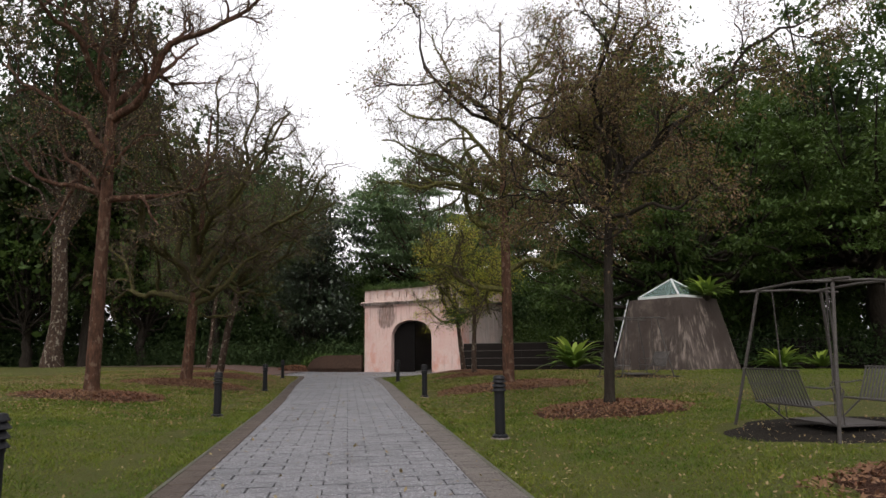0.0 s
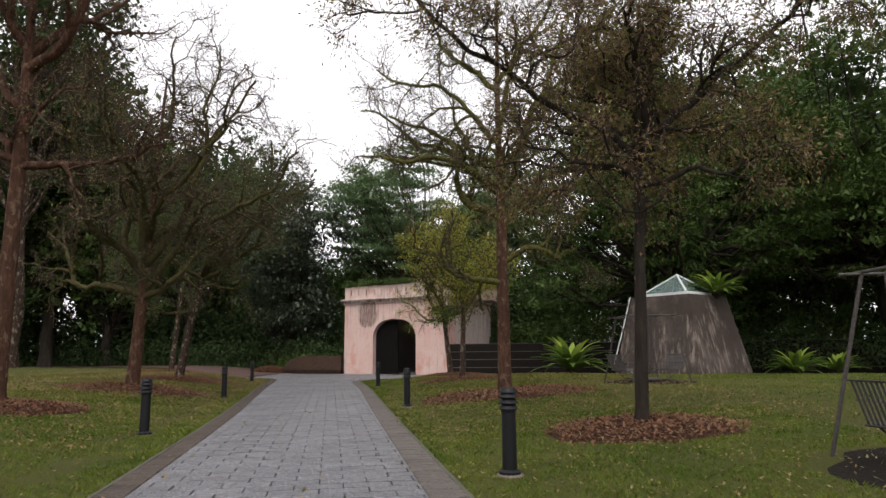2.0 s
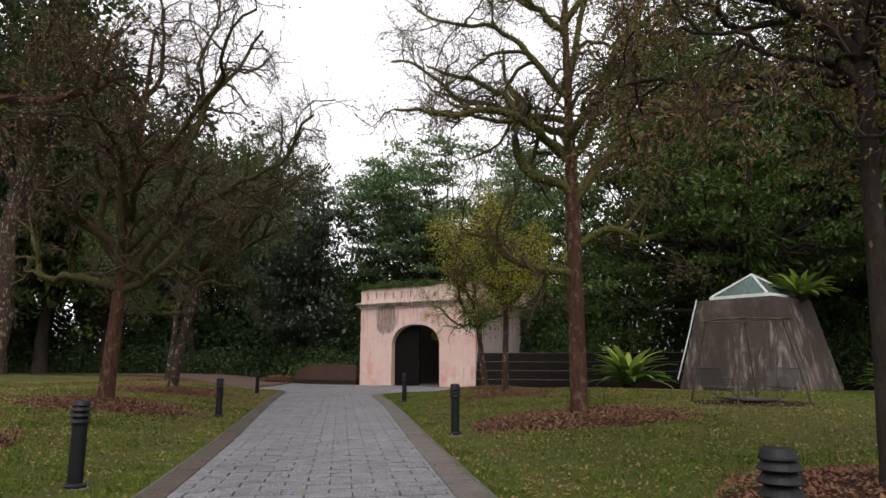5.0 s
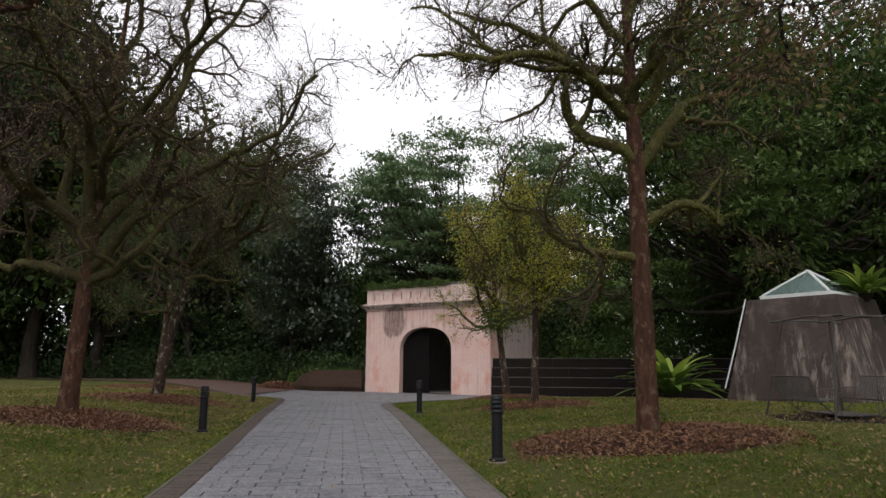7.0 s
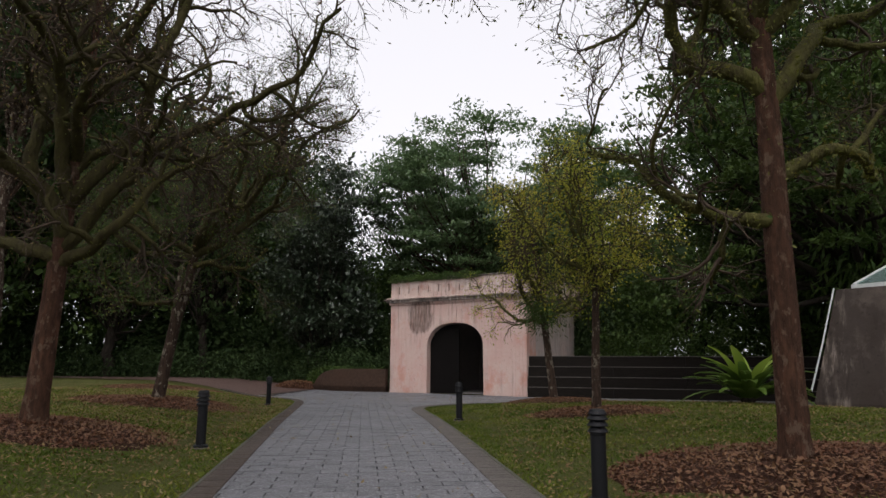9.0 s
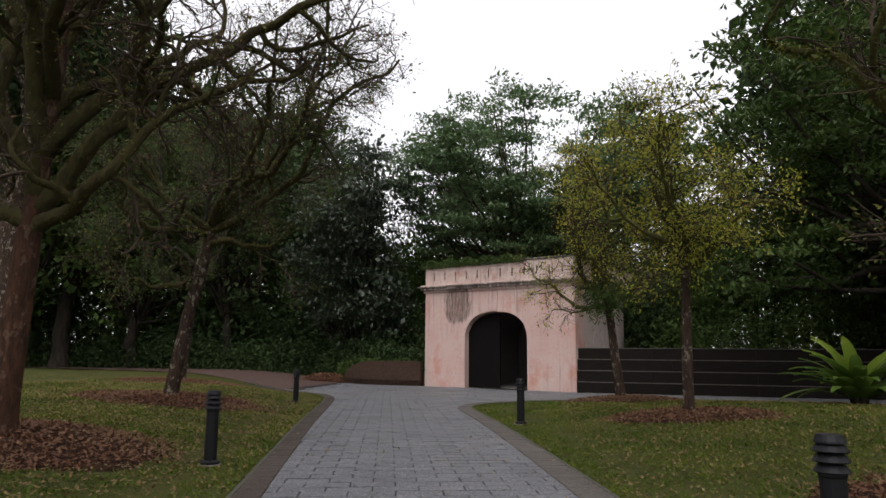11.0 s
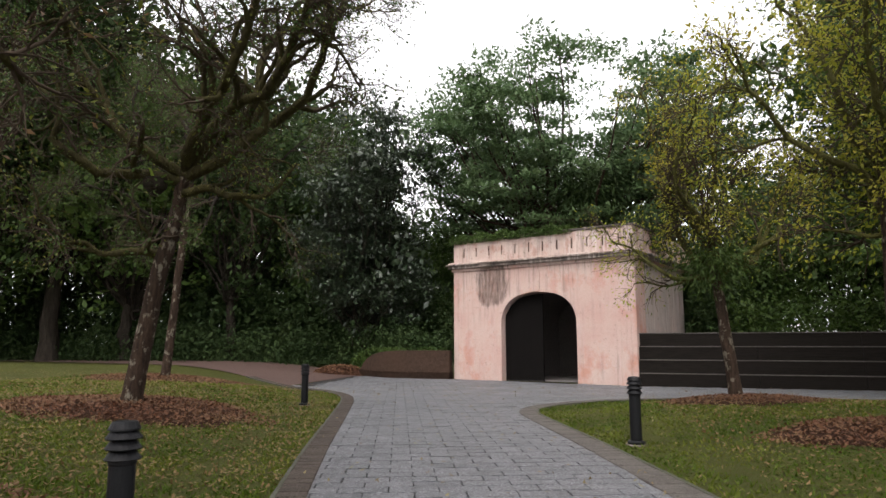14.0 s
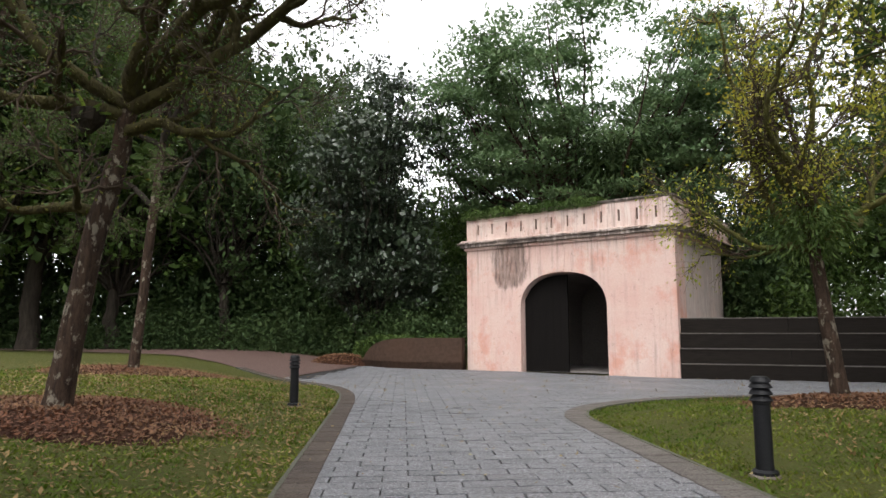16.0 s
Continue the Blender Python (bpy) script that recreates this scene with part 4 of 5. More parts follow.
park_tree(-11.5, 32.7, 13, 4.3, 0.175, [(3.9, 5, 6, 2.6), (4.2, 8, 32, 7.0), (4.3, 40, 58, 6.5), (4.1, 178, 38, 5.0), (2.7, 185, 14, 2.2), (4.3, 100, 72, 7.5), (4.3, 290, 55, 6.0), (4.2, 235, 40, 5.0), (4.3, 355, 56, 7.5)], 2.1, M_BARK_GREY, M_BARK_OLIVE, [(GRN, 4.2, MD, 0.45), (OLI, 1.2, MD, 0.4)], "leaning park tree with lichen-spotted trunk and green crown", lean=(0.55, 0.1), twist=0.25, creeper=160)
park_tree(-15.0, 39.8, 14, 6.0, 0.13, [(5.0, 20, 40, 4.5), (5.6, 200, 50, 4.5), (6.0, 100, 70, 6.0), (5.8, 300, 55, 5.0), (5.9, 350, 60, 6.0), (4.2, 180, 25, 4.0)], 2.2, M_BARK_GREY, M_BARK_DARK, [(GRN, 6.5, MD, 0.45)], "slender grey park tree with green crown", lean=(0.45, 0))
park_tree(3.13, 15.5, 15, 4.2, 0.105, [(3.9, 184, 4, 2.2), (4.0, 178, 36, 3.4), (4.2, 2, 40, 3.8), (4.2, 25, 58, 5.4), (4.2, 90, 50, 4.6), (4.2, 270, 50, 4.4), (4.2, 150, 64, 6.0), (4.2, 325, 62, 6.0), (3.8, 350, 16, 2.4), (4.2, 120, 78, 5.6)], 1.9, M_BARK_DARK, M_BARK_DARK, [(RUS, 6.5, SM, 0.4), (OLI, 3.2, SM, 0.4)], "dark-stemmed park tree with crooked limbs and russet crown", lean=(0.2, 0), leader=3.0, twist=0.3, twigs=5200)
park_tree(1.53, 23.1, 16, 5.6, 0.185, [(5.5, 180, 30, 4.6), (4.7, 178, 50, 5.5), (4.6, 3, 50, 7.0), (3.0, 186, 30, 2.8), (3.6, 8, 26, 3.2), (5.8, 90, 46, 5.0), (5.8, 270, 48, 5.0), (7.0, 176, 42, 4.6), (7.4, 14, 46, 4.5), (6.4, 160, 44, 5.0), (8.6, 182, 42, 4.6), (8.8, 0, 50, 4.2), (5.6, 335, 34, 4.6)], 2.1, M_BARK_RED, M_BARK_MOSS, [(OLI, 2.2, SM, 0.4), (GRN, 1.0, SM, 0.4)], "mossy-limbed park tree with thin olive foliage", leader=6.5, twist=0.27, twigs=5600, creeper=560)
park_tree(-0.16, 36.4, 27, 2.8, 0.135, [(2.8, 172, 50, 4.6), (2.8, 20, 48, 4.2), (2.8, 95, 60, 4.6), (2.8, 270, 58, 4.2), (2.6, 2, 32, 4.4), (3.4, 176, 66, 5.0), (2.5, 190, 40, 2.6)], 1.5, M_BARK_GREY, M_BARK_MOSS, [(YEL, 5.0, MD, 0.5), (OLI, 0.6, MD, 0.45)], "young park tree with yellow-green leaves", leader=2.6, lean=(-0.3, 0), twist=0.22, twigs=1900, creeper=200)
park_tree(0.4, 31.2, 18, 3.2, 0.115, [(3.2, 178, 46, 3.2), (3.2, 20, 42, 3.4), (3.2, 100, 56, 3.6), (3.2, 270, 52, 3.4), (3.0, 352, 26, 3.0), (3.6, 170, 62, 3.4)], 1.3, M_BARK_GREY, M_BARK_MOSS, [(YEL, 6.0, MD, 0.5), (GRN, 2.5, MD, 0.45)], "young park tree with yellow-green leaves", leader=1.6, twist=0.22, twigs=1900, creeper=200)


def forest_tree(seed, height, trunk_h, crown_r, radius, leaves, leaf_mat, size, label, name="forest_tree", flat=0.55, clumps=46, slim=0.5, layered=False, bark=None, tight=0.085, core=2200, drop=0.6):
    """A tall tree at the origin: trunk, limbs and clumps of leaves with gaps between them."""
    rng = np.random.default_rng(seed)
    t = empty(name, pose(0, 0, 0), label, "tree", "woodland trees")
    bark = bark or M_BARK_DARK
    n = 9
    zz = np.linspace(-0.4, trunk_h, n)
    line = np.stack([np.cumsum(rng.normal(size=n)) * 0.12, np.cumsum(rng.normal(size=n)) * 0.12, zz], 1)[None]
    rad = (radius * (1 + 0.6 * np.exp(-(zz + 0.4) / 0.6)) * np.linspace(1, 0.7, n))[None]
    under(new("trunk", raw("trunk", *tubes(line, rad, 10), bark, True)), t)
    # clump centres over a ragged dome
    u = rng.uniform(-1, 1, (clumps * 4, 3))
    u = u[np.linalg.norm(u, axis=1) < 1]
    u = u[np.linalg.norm(u, axis=1) > 0.4][:clumps]
    mid = trunk_h + (height - trunk_h) * 0.48
    c = u * np.array((crown_r, crown_r, (height - trunk_h) * 0.5)) + np.array((0, 0, mid))
    if layered:
        a, q = rng.uniform(0, 6.28, clumps), np.sqrt(rng.uniform(0.1, 1, clumps))
        c = np.stack([q * crown_r * np.cos(a), q * crown_r * np.sin(a), height - (height - trunk_h) * (0.06 + drop * q ** 2.2 + 0.26 * rng.random(clumps) ** 1.5)], 1)
    c += rng.normal(size=c.shape) * (np.array((0.5, 0.5, 0.12)) if layered else 0.4)
    # limbs reach for the clumps
    s = line[0, -1] * np.ones_like(c)
    s[:, 2] -= rng.uniform(0, 0.35, len(c)) * trunk_h
    kk = np.linspace(0, 1, 7)[None, :, None]
    bend = s[:, None] * (1 - kk) + c[:, None] * kk
    bend[:, :, 2] += (np.sin(kk[..., 0] * math.pi) * (-0.08 if not layered else -0.16) * np.linalg.norm(c - s, axis=1)[:, None])
    bend[:, 1:-1] += rng.normal(size=bend[:, 1:-1].shape) * 0.25
    if layered:
        bend = bend[::2]
    rr = radius * 0.32 * rng.uniform(0.5, 1, len(bend))[:, None] * np.linspace(1, 0.12, 7)[None]
    sub, sr = sprout(rng, bend, rr, 4 if layered else 3, 0.45, 1.0, (25, 70), (crown_r * 0.15, crown_r * 0.38), 5, 0.2, -0.03 if layered else 0.03, 0.6)
    if layered:
        sub[:, :, 2] = sub[:, :1, 2] + (sub[:, :, 2] - sub[:, :1, 2]) * 0.3
    tagged(under(new("branchwork", raw("branchwork", *joined([tubes(bend, rr, 5), tubes(sub, np.maximum(sr, 0.02), 3)]), bark, True)), t), kind="stuff")
    seeds = np.vstack([c, sub[:, -1], sub[:, -1], sub[:, 2]])
    w = rng.integers(0, len(seeds), leaves)
    sp = crown_r * tight
    pts = seeds[w] + rng.normal(size=(leaves, 3)) * np.array((sp, sp, sp * flat))
    chunks = [leaf_cloud(rng, pts, None, size, slim, 0.15, up=0.55)]
    if core:
        w = rng.integers(0, len(c), core)
        pts = c[w] + (np.array((0, 0, mid)) - c[w]) * rng.uniform(0, 0.6, (core, 1)) + rng.normal(size=(core, 3)) * crown_r * 0.13
        chunks.append(leaf_cloud(rng, pts, None, (size[1] * 0.9, size[1] * 1.5), 0.6, 0.1))
    tagged(under(new("crown", raw("crown", *joined(chunks), leaf_mat)), t), kind="stuff")
    return t


def place(t, spots, seed):
    rng = np.random.default_rng(seed)
    for i, (x, y, s) in enumerate(spots):
        m = pose(x, y, gz(x, y) - 0.1, 0, 0, float(rng.uniform(0, 360))) @ Matrix.Diagonal((s, s, s * float(rng.uniform(0.92, 1.08)), 1))
        if i == 0:
            t.matrix_world = m
            t.matrix_basis = m
        else:
            c = copy_thing(t, m)
            c.matrix_basis = m


DENSE = "tall dark broadleaf tree in dense woodland"


def row(a, b, n, seed, s0=0.9, s1=1.15):
    rng = np.random.default_rng(seed)
    return [(a[0] + (b[0] - a[0]) * (i + 0.5) / n + rng.normal() * 1.0, a[1] + (b[1] - a[1]) * (i + 0.5) / n + rng.normal() * 1.0, float(rng.uniform(s0, s1))) for i in range(n)]


LEFT1, LEFT2, LEFT3 = row((-21, 61), (-56, 54), 7, 1, 1.3, 1.6), row((-16, 70), (-62, 66), 8, 2, 1.2, 1.5), row((-14, 82), (-70, 80), 7, 3, 1.1, 1.4)
RIGHT1, RIGHT2, RIGHT3 = row((11, 50), (46, 41), 7, 4, 1.1, 1.3), row((15, 60), (56, 50), 7, 5, 0.9, 1.1), row((16, 72), (66, 60), 6, 6, 0.8, 1.0)
LEFT1, LEFT2, LEFT3 = [[(x, y, k if x < -25 else k * 0.68) for x, y, k in line] for line in (LEFT1, LEFT2, LEFT3)]
# out-of-view trees beside and behind the camera, added only to shape light and reflections
UNSEEN_SIDES = [(-58, 42, 1.2), (-53, 22, 1.2), (-46, -4, 1.2), (48, 28, 1.2), (46, 4, 1.2), (-22, -30, 1.2), (12, -34, 1.2)]
place(forest_tree(31, 20, 5.0, 5.2, 0.38, 6300, M_LEAF_DARK, (0.28, 0.48), DENSE, clumps=54), LEFT1[::2] + LEFT2[1::2] + RIGHT1[::2] + RIGHT2[1::2] + UNSEEN_SIDES[::2], 1)
place(forest_tree(32, 23, 7, 5.5, 0.42, 6300, M_LEAF_DARK, (0.28, 0.48), DENSE, clumps=50), LEFT2[::2] + LEFT3[1::2] + RIGHT2[::2] + RIGHT3[::2] + UNSEEN_SIDES[1::2], 2)
place(forest_tree(33, 17, 3.0, 5.0, 0.3, 6300, M_LEAF_SHRUB, (0.25, 0.43), "leafy green woodland tree", clumps=50), LEFT1[1::2] + LEFT3[::2] + RIGHT1[1::2] + RIGHT3[1::2] + [(-18.0, 66, 0.95), (-9, 70, 0.75), (-7, 78, 0.8), (-11, 62, 0.55), (-6, 58.5, 0.5), (1.5, 57.5, 0.5), (-3, 71, 0.8), (6.2, 54.5, 0.6), (9.0, 51.5, 0.65), (8.5, 60, 0.8), (3.5, 66, 0.7), (12.5, 47.5, 0.6), (17, 45.5, 0.7)], 3)
place(forest_tree(34, 20.6, 9.2, 10.6, 0.6, 78000, M_LEAF_MID, (0.2, 0.36), "spreading rain tree with layered umbrella crown", "rain_tree", 0.18, 170, layered=True, bark=M_BARK_GREY, tight=0.05, core=0, drop=0.5), [(-2.0, 61.5, 1.0)], 4)
place(forest_tree(35, 15.5, 2.0, 4.4, 0.26, 24000, M_LEAF_SILVER, (0.2, 0.36), "broadleaf tree with glossy silver-green leaves", "broadleaf_tree", 0.35, 70, 0.42, tight=0.1), [(-13.3, 57.5, 1.0)], 5)
place(forest_tree(36, 21, 6.5, 9.0, 0.6, 42000, M_LEAF_SHRUB, (0.2, 0.34), "great spreading tree with dark feathery layers", "spreading_tree", 0.2, 110, 0.4, layered=True, tight=0.055, core=0, drop=0.75), [(23.5, 41, 1.25), (12.2, 40.8, 1.05)], 6)


def shrub_bank(name, boxes, count, mat, size, label, seed, droop=0.3):
    """Mounded undergrowth: leaf blades on low domes along a line. boxes: (x, y, rx, ry, height)."""
    rng = np.random.default_rng(seed)
    area = np.array([b[2] * b[3] + b[4] for b in boxes])
    w = rng.choice(len(boxes), count, p=area / area.sum())
    b = np.array(boxes)[w]
    u = rng.normal(size=(count, 3))
    u /= np.linalg.norm(u, axis=1, keepdims=True)
    u[:, 2] = np.abs(u[:, 2])
    u *= rng.uniform(0.55, 1.08, count)[:, None]
    x, y = b[:, 0] + u[:, 0] * b[:, 2], b[:, 1] + u[:, 1] * b[:, 3]
    z = np.array(b[:, 5]) + u[:, 2] * b[:, 4]
    v, f = leaf_cloud(rng, np.stack([x, y, z], 1), None, size, 0.42, droop, up=0.4)
    return tagged(new(name, raw(name, v, f, mat)), label, "shrubs", kind="stuff")


def along(a, b, n, rx, ry, h, z, seed):
    rng = np.random.default_rng(seed)
    out = []
    for i in range(n):
        t = (i + 0.5) / n
        x, y = a[0] + (b[0] - a[0]) * t, a[1] + (b[1] - a[1]) * t
        out.append((x + rng.normal() * 0.3, y + rng.normal() * 0.3, rx * rng.uniform(0.8, 1.2), ry * rng.uniform(0.8, 1.2), h * rng.uniform(0.75, 1.25), z))
    return out


shrub_bank("shrubs", along((3.6, 49.6), (24, 43.8), 15, 1.6, 1.6, 2.2, 1.5, 1) + along((5, 52.5), (25, 47), 12, 2.2, 1.8, 4.6, 1.5, 14), 26000, M_LEAF_SHRUB, (0.16, 0.3), "green shrubs and ferns growing above the retaining wall", 41)
shrub_bank("shrubs", along((-14, 59), (-45, 62), 18, 2.2, 1.8, 2.3, 0.2, 2), 15000, M_LEAF_DARK, (0.18, 0.34), "leafy green undergrowth beneath the trees", 42)
shrub_bank("shrubs", along((-8.6, 53.2), (-13.5, 56), 7, 1.3, 1.3, 1.9, 0.5, 3) + along((-8, 57), (-14, 60), 6, 1.8, 1.6, 3.6, 0.4, 13), 11000, M_LEAF_DARK, (0.16, 0.3), "dark ground plants on the bank beside the gate", 43)
shrub_bank("shrubs", along((14, 43), (48, 36), 16, 2.4, 2.0, 2.2, 0.3, 4), 12000, M_LEAF_DARK, (0.2, 0.36), "dark undergrowth at the edge of the lawn", 44)
shrub_bank("low_hedge", along((-13.5, 57), (-24, 62), 24, 0.7, 0.5, 0.5, 0.25, 5) + along((-24, 62), (-52, 64), 40, 0.8, 0.5, 0.5, 0.4, 6), 12000, M_LEAF_DARK, (0.1, 0.2), "low dark grassy hedge beside the red path", 45)
shrub_bank("shrubs", along((-45, 55), (-52, 10), 22, 2.4, 2.4, 2.2, 0.4, 7), 12000, M_LEAF_DARK, (0.2, 0.36), "dark undergrowth at the edge of the lawn", 46)
shrub_bank("thicket", along((-13, 66), (-60, 62), 20, 3.2, 2.5, 7.5, 0.2, 8), 20000, M_LEAF_DARK, (0.4, 0.75), "dark tangled thicket deep in the woodland", 48)
shrub_bank("thicket", along((12, 52), (56, 42), 20, 3.0, 2.5, 7.0, 0.2, 9), 20000, M_LEAF_DARK, (0.4, 0.75), "dark tangled thicket deep in the woodland", 49)
shrub_bank("shrubs", [(3.5, 51.4, 1.1, 1.2, 4.2, 1.4), (3.9, 54.0, 1.5, 1.5, 6.0, 1.4), (4.9, 52.6, 1.5, 1.4, 4.0, 1.4), (2.9, 55.5, 1.4, 1.4, 6.5, 1.0), (5.8, 55.5, 1.8, 1.5, 4.0, 1.4)], 11000, M_LEAF_DARK, (0.2, 0.4), "tall dark shrubs behind the gatehouse", 53)
shrub_bank("thicket", along((-16, 62.5), (-52, 60), 20, 2.4, 1.6, 5.0, 0.2, 10), 15000, M_LEAF_DARK, (0.3, 0.55), "dark tangled thicket deep in the woodland", 50)
shrub_bank("thicket", along((-30, 73), (8, 68), 22, 3.0, 2.0, 9.5, 0.2, 22), 30000, M_LEAF_DARK, (0.45, 0.85), "dark tangled thicket deep in the woodland", 54)
shrub_bank("parapet_creeper", [(*(GATE @ Vector((u, 0.2, 0)))[:2], 0.5, 0.4, 0.36 if i % 3 else 0.5, 5.82) for i, u in enumerate(np.linspace(-HW + 0.2, 1.4, 15))], 9000, M_LEAF_SHRUB, (0.07, 0.15), "green creeper trailing over the gate parapet", 47)


def fern(x, y, z, seed, fronds, length, label):
    """Bird's-nest fern: long strap fronds that arch out of one heart."""
    rng = np.random.default_rng(seed)
    t = empty("birds_nest_fern", pose(x, y, z), label, "fern", "bird's-nest ferns")
    n = 9
    for i in range(fronds):
        a = i * 2.4 + rng.normal() * 0.2
        el = radians(rng.uniform(32, 88))
        ln = length * rng.uniform(0.75, 1.1)
        v, f = [], []
        px, pz, e = 0.06, 0.05, el
        for k in range(n):
            s = k / (n - 1)
            w = 0.088 * length / 1.2 * math.sin(math.pi * min(0.98, 0.12 + 0.86 * s)) ** 0.7
            nx, ny = -math.sin(a), math.cos(a)
            for q, up in ((-w, 0.03), (0, 0), (w, 0.03)):
                v.append((px * math.cos(a) + nx * q, px * math.sin(a) + ny * q, pz + up + 0.012 * math.sin(7 * s + i)))
            px += ln / n * math.cos(e)
            pz += ln / n * math.sin(e)
            e -= radians(rng.uniform(5, 13))
        for k in range(n - 1):
            f += [(3 * k, 3 * k + 1, 3 * k + 4, 3 * k + 3), (3 * k + 1, 3 * k + 2, 3 * k + 5, 3 * k + 4)]
        under(new("frond", mesh_of("frond", v, f, M_YOUNG_FROND if el > radians(76) else M_FROND, True)), t)
    under(part("heart", lathe_bm([(0.06, -0.1), (0.2, 0.05), (0.22, 0.2), (0.1, 0.25)], 10), M_BARK_DARK), t)
    return t


fern(5.16, 34.4, gz(5.16, 34.4), 1, 64, 2.1, "large bird's-nest fern with pale green fronds on the lawn")
fern(14.7, 34.0, gz(14.7, 34.0), 2, 46, 1.6, "bird's-nest fern growing on the lawn beside the bunker")
fern(16.8, 34.6, gz(16.8, 34.6), 3, 34, 1.3, "bird's-nest fern growing on the lawn beside the bunker")
fern(11.45, 33.75, 3.6, 4, 52, 1.5, "bird's-nest fern perched on top of the bunker")

place(forest_tree(37, 25, 12, 6.0, 0.48, 9000, M_LEAF_DARK, (0.24, 0.42), "old woodland tree with thick pale grey trunk", "old_tree", clumps=50, bark=M_BARK_GREY), [(-31.0, 50, 1.25)], 7)


def epiphyte(x, y, z, r, drop, count, mat, size, label, seed):
    """A hanging tuft of leaves on a trunk."""
    rng = np.random.default_rng(seed)
    u = rng.normal(size=(count, 3)) * np.array((r, r, r * 0.6)) * 0.55
    u[:, 2] -= rng.random(count) ** 2 * drop
    ax = u * np.array((1, 1, 0.2)) + np.array((0, 0, -0.25 * r))
    ax /= np.linalg.norm(ax, axis=1, keepdims=True) + 1e-9
    v, f = leaf_cloud(rng, u + np.array((x, y, z)), ax, size, 0.2, 0.6)
    return tagged(new("epiphyte_tuft", raw("epiphyte_tuft", v, f, mat)), label, "epiphyte", kind="stuff")


epiphyte(-0.5, 36.3, 3.3, 0.62, 0.6, 2200, M_LEAF_SHRUB, (0.08, 0.2), "dark tuft of hanging epiphyte fern on the young tree", 1)
epiphyte(12.0, 40.3, 6.8, 1.5, 3.0, 2600, M_LEAF_SHRUB, (0.3, 0.7), "curtain of hanging ferns on a dark trunk", 2)
epiphyte(-1.2, 56.5, 10.2, 2.2, 3.6, 4200, M_LEAF_DARK, (0.3, 0.65), "dark fern mass hanging in the fork of the rain tree", 4)
epiphyte(0.6, 49.0, 6.5, 1.0, 1.4, 900, M_LEAF_DARK, (0.25, 0.5), "dark hanging ferns behind the gatehouse", 3)
fern(-11.15, 32.5, 4.2, 9, 6, 0.42, "small pale staghorn fern clinging to the leaning tree")

# ---- mulch rings and leaf litter ----


def litter(name, cx, cy, rx, ry, count, mat, size, label, seed, height=0.1, flat=0.75):
    rng = np.random.default_rng(seed)
    q, a = np.sqrt(rng.random(count)), rng.uniform(0, 6.283, count)
    q = q * (1 + 0.08 * np.sin(3 * a + seed) + 0.05 * np.sin(7 * a))
    q = np.where(rng.random(count) < 0.06, q * rng.uniform(1.0, 1.3, count), q)
    x, y = cx + rx * q * np.cos(a), cy + ry * q * np.sin(a)
    z = ground_z(x, y) + height * np.clip(1 - q ** 2.5, 0, 1) + rng.uniform(0.008, 0.045, count)
    ax = rng.normal(size=(count, 3)) * np.array((1, 1, 0.3))
    v, f = leaf_cloud(rng, np.stack([x, y, z], 1), ax, size, 0.5, 0.0, up=flat)
    return tagged(new(name, raw(name, v, f, mat)), label, "leaf litter", kind="stuff")


litter("leaf_heap", -13.6, 53.4, 1.5, 1.2, 1500, M_DEADLEAF, (0.07, 0.15), "heap of swept brown leaves beside the red path", 79, 0.45)
patch("leaf_mound", -13.6, 53.4, 1.4, 1.1, M_MULCH, "low mound of brown swept leaves beside the path", "leaf litter", 0.4, 0.0, 59)
shrub_bank("shrubs", [(-12.4, 53.6, 0.5, 0.5, 0.8, -0.1), (-12.9, 54.6, 0.7, 0.6, 1.1, -0.1), (-11.6, 53.7, 0.5, 0.4, 0.5, 0.6)], 1500, M_LEAF_SHRUB, (0.12, 0.26), "green plants at the end of the low wall", 51)
shrub_bank("bank_grass", along((-8.2, 51.5), (-12.2, 53.6), 9, 0.6, 0.5, 0.22, 1.02, 21), 2600, M_LEAF_SHRUB, (0.08, 0.2), "rough grass on top of the low wall", 52)
RINGS = [(-8.85, 18.1, 1.75, 1.5), (-9.7, 25.2, 2.2, 1.9), (-11.5, 32.7, 2.3, 1.9), (3.13, 15.5, 1.5, 1.35), (1.53, 23.1, 2.3, 1.9), (-0.1, 36.4, 1.6, 1.3), (0.5, 31.3, 1.7, 1.4), (5.05, 8.15, 1.5, 1.2), (-15.2, 40.2, 2.4, 1.8)]
for i, (x, y, rx, ry) in enumerate(RINGS):
    patch("mulch_bed", x, y, rx, ry, M_MULCH, "round bed of dark mulch around a tree", "mulch", 0.09, 0.0, 60 + i)
    litter("mulch_leaves", x, y, rx * 1.02, ry * 1.02, int(1250 * rx * ry), M_DEADLEAF, (0.045, 0.095), "red-brown dead leaves heaped round the tree", 80 + i, 0.11)


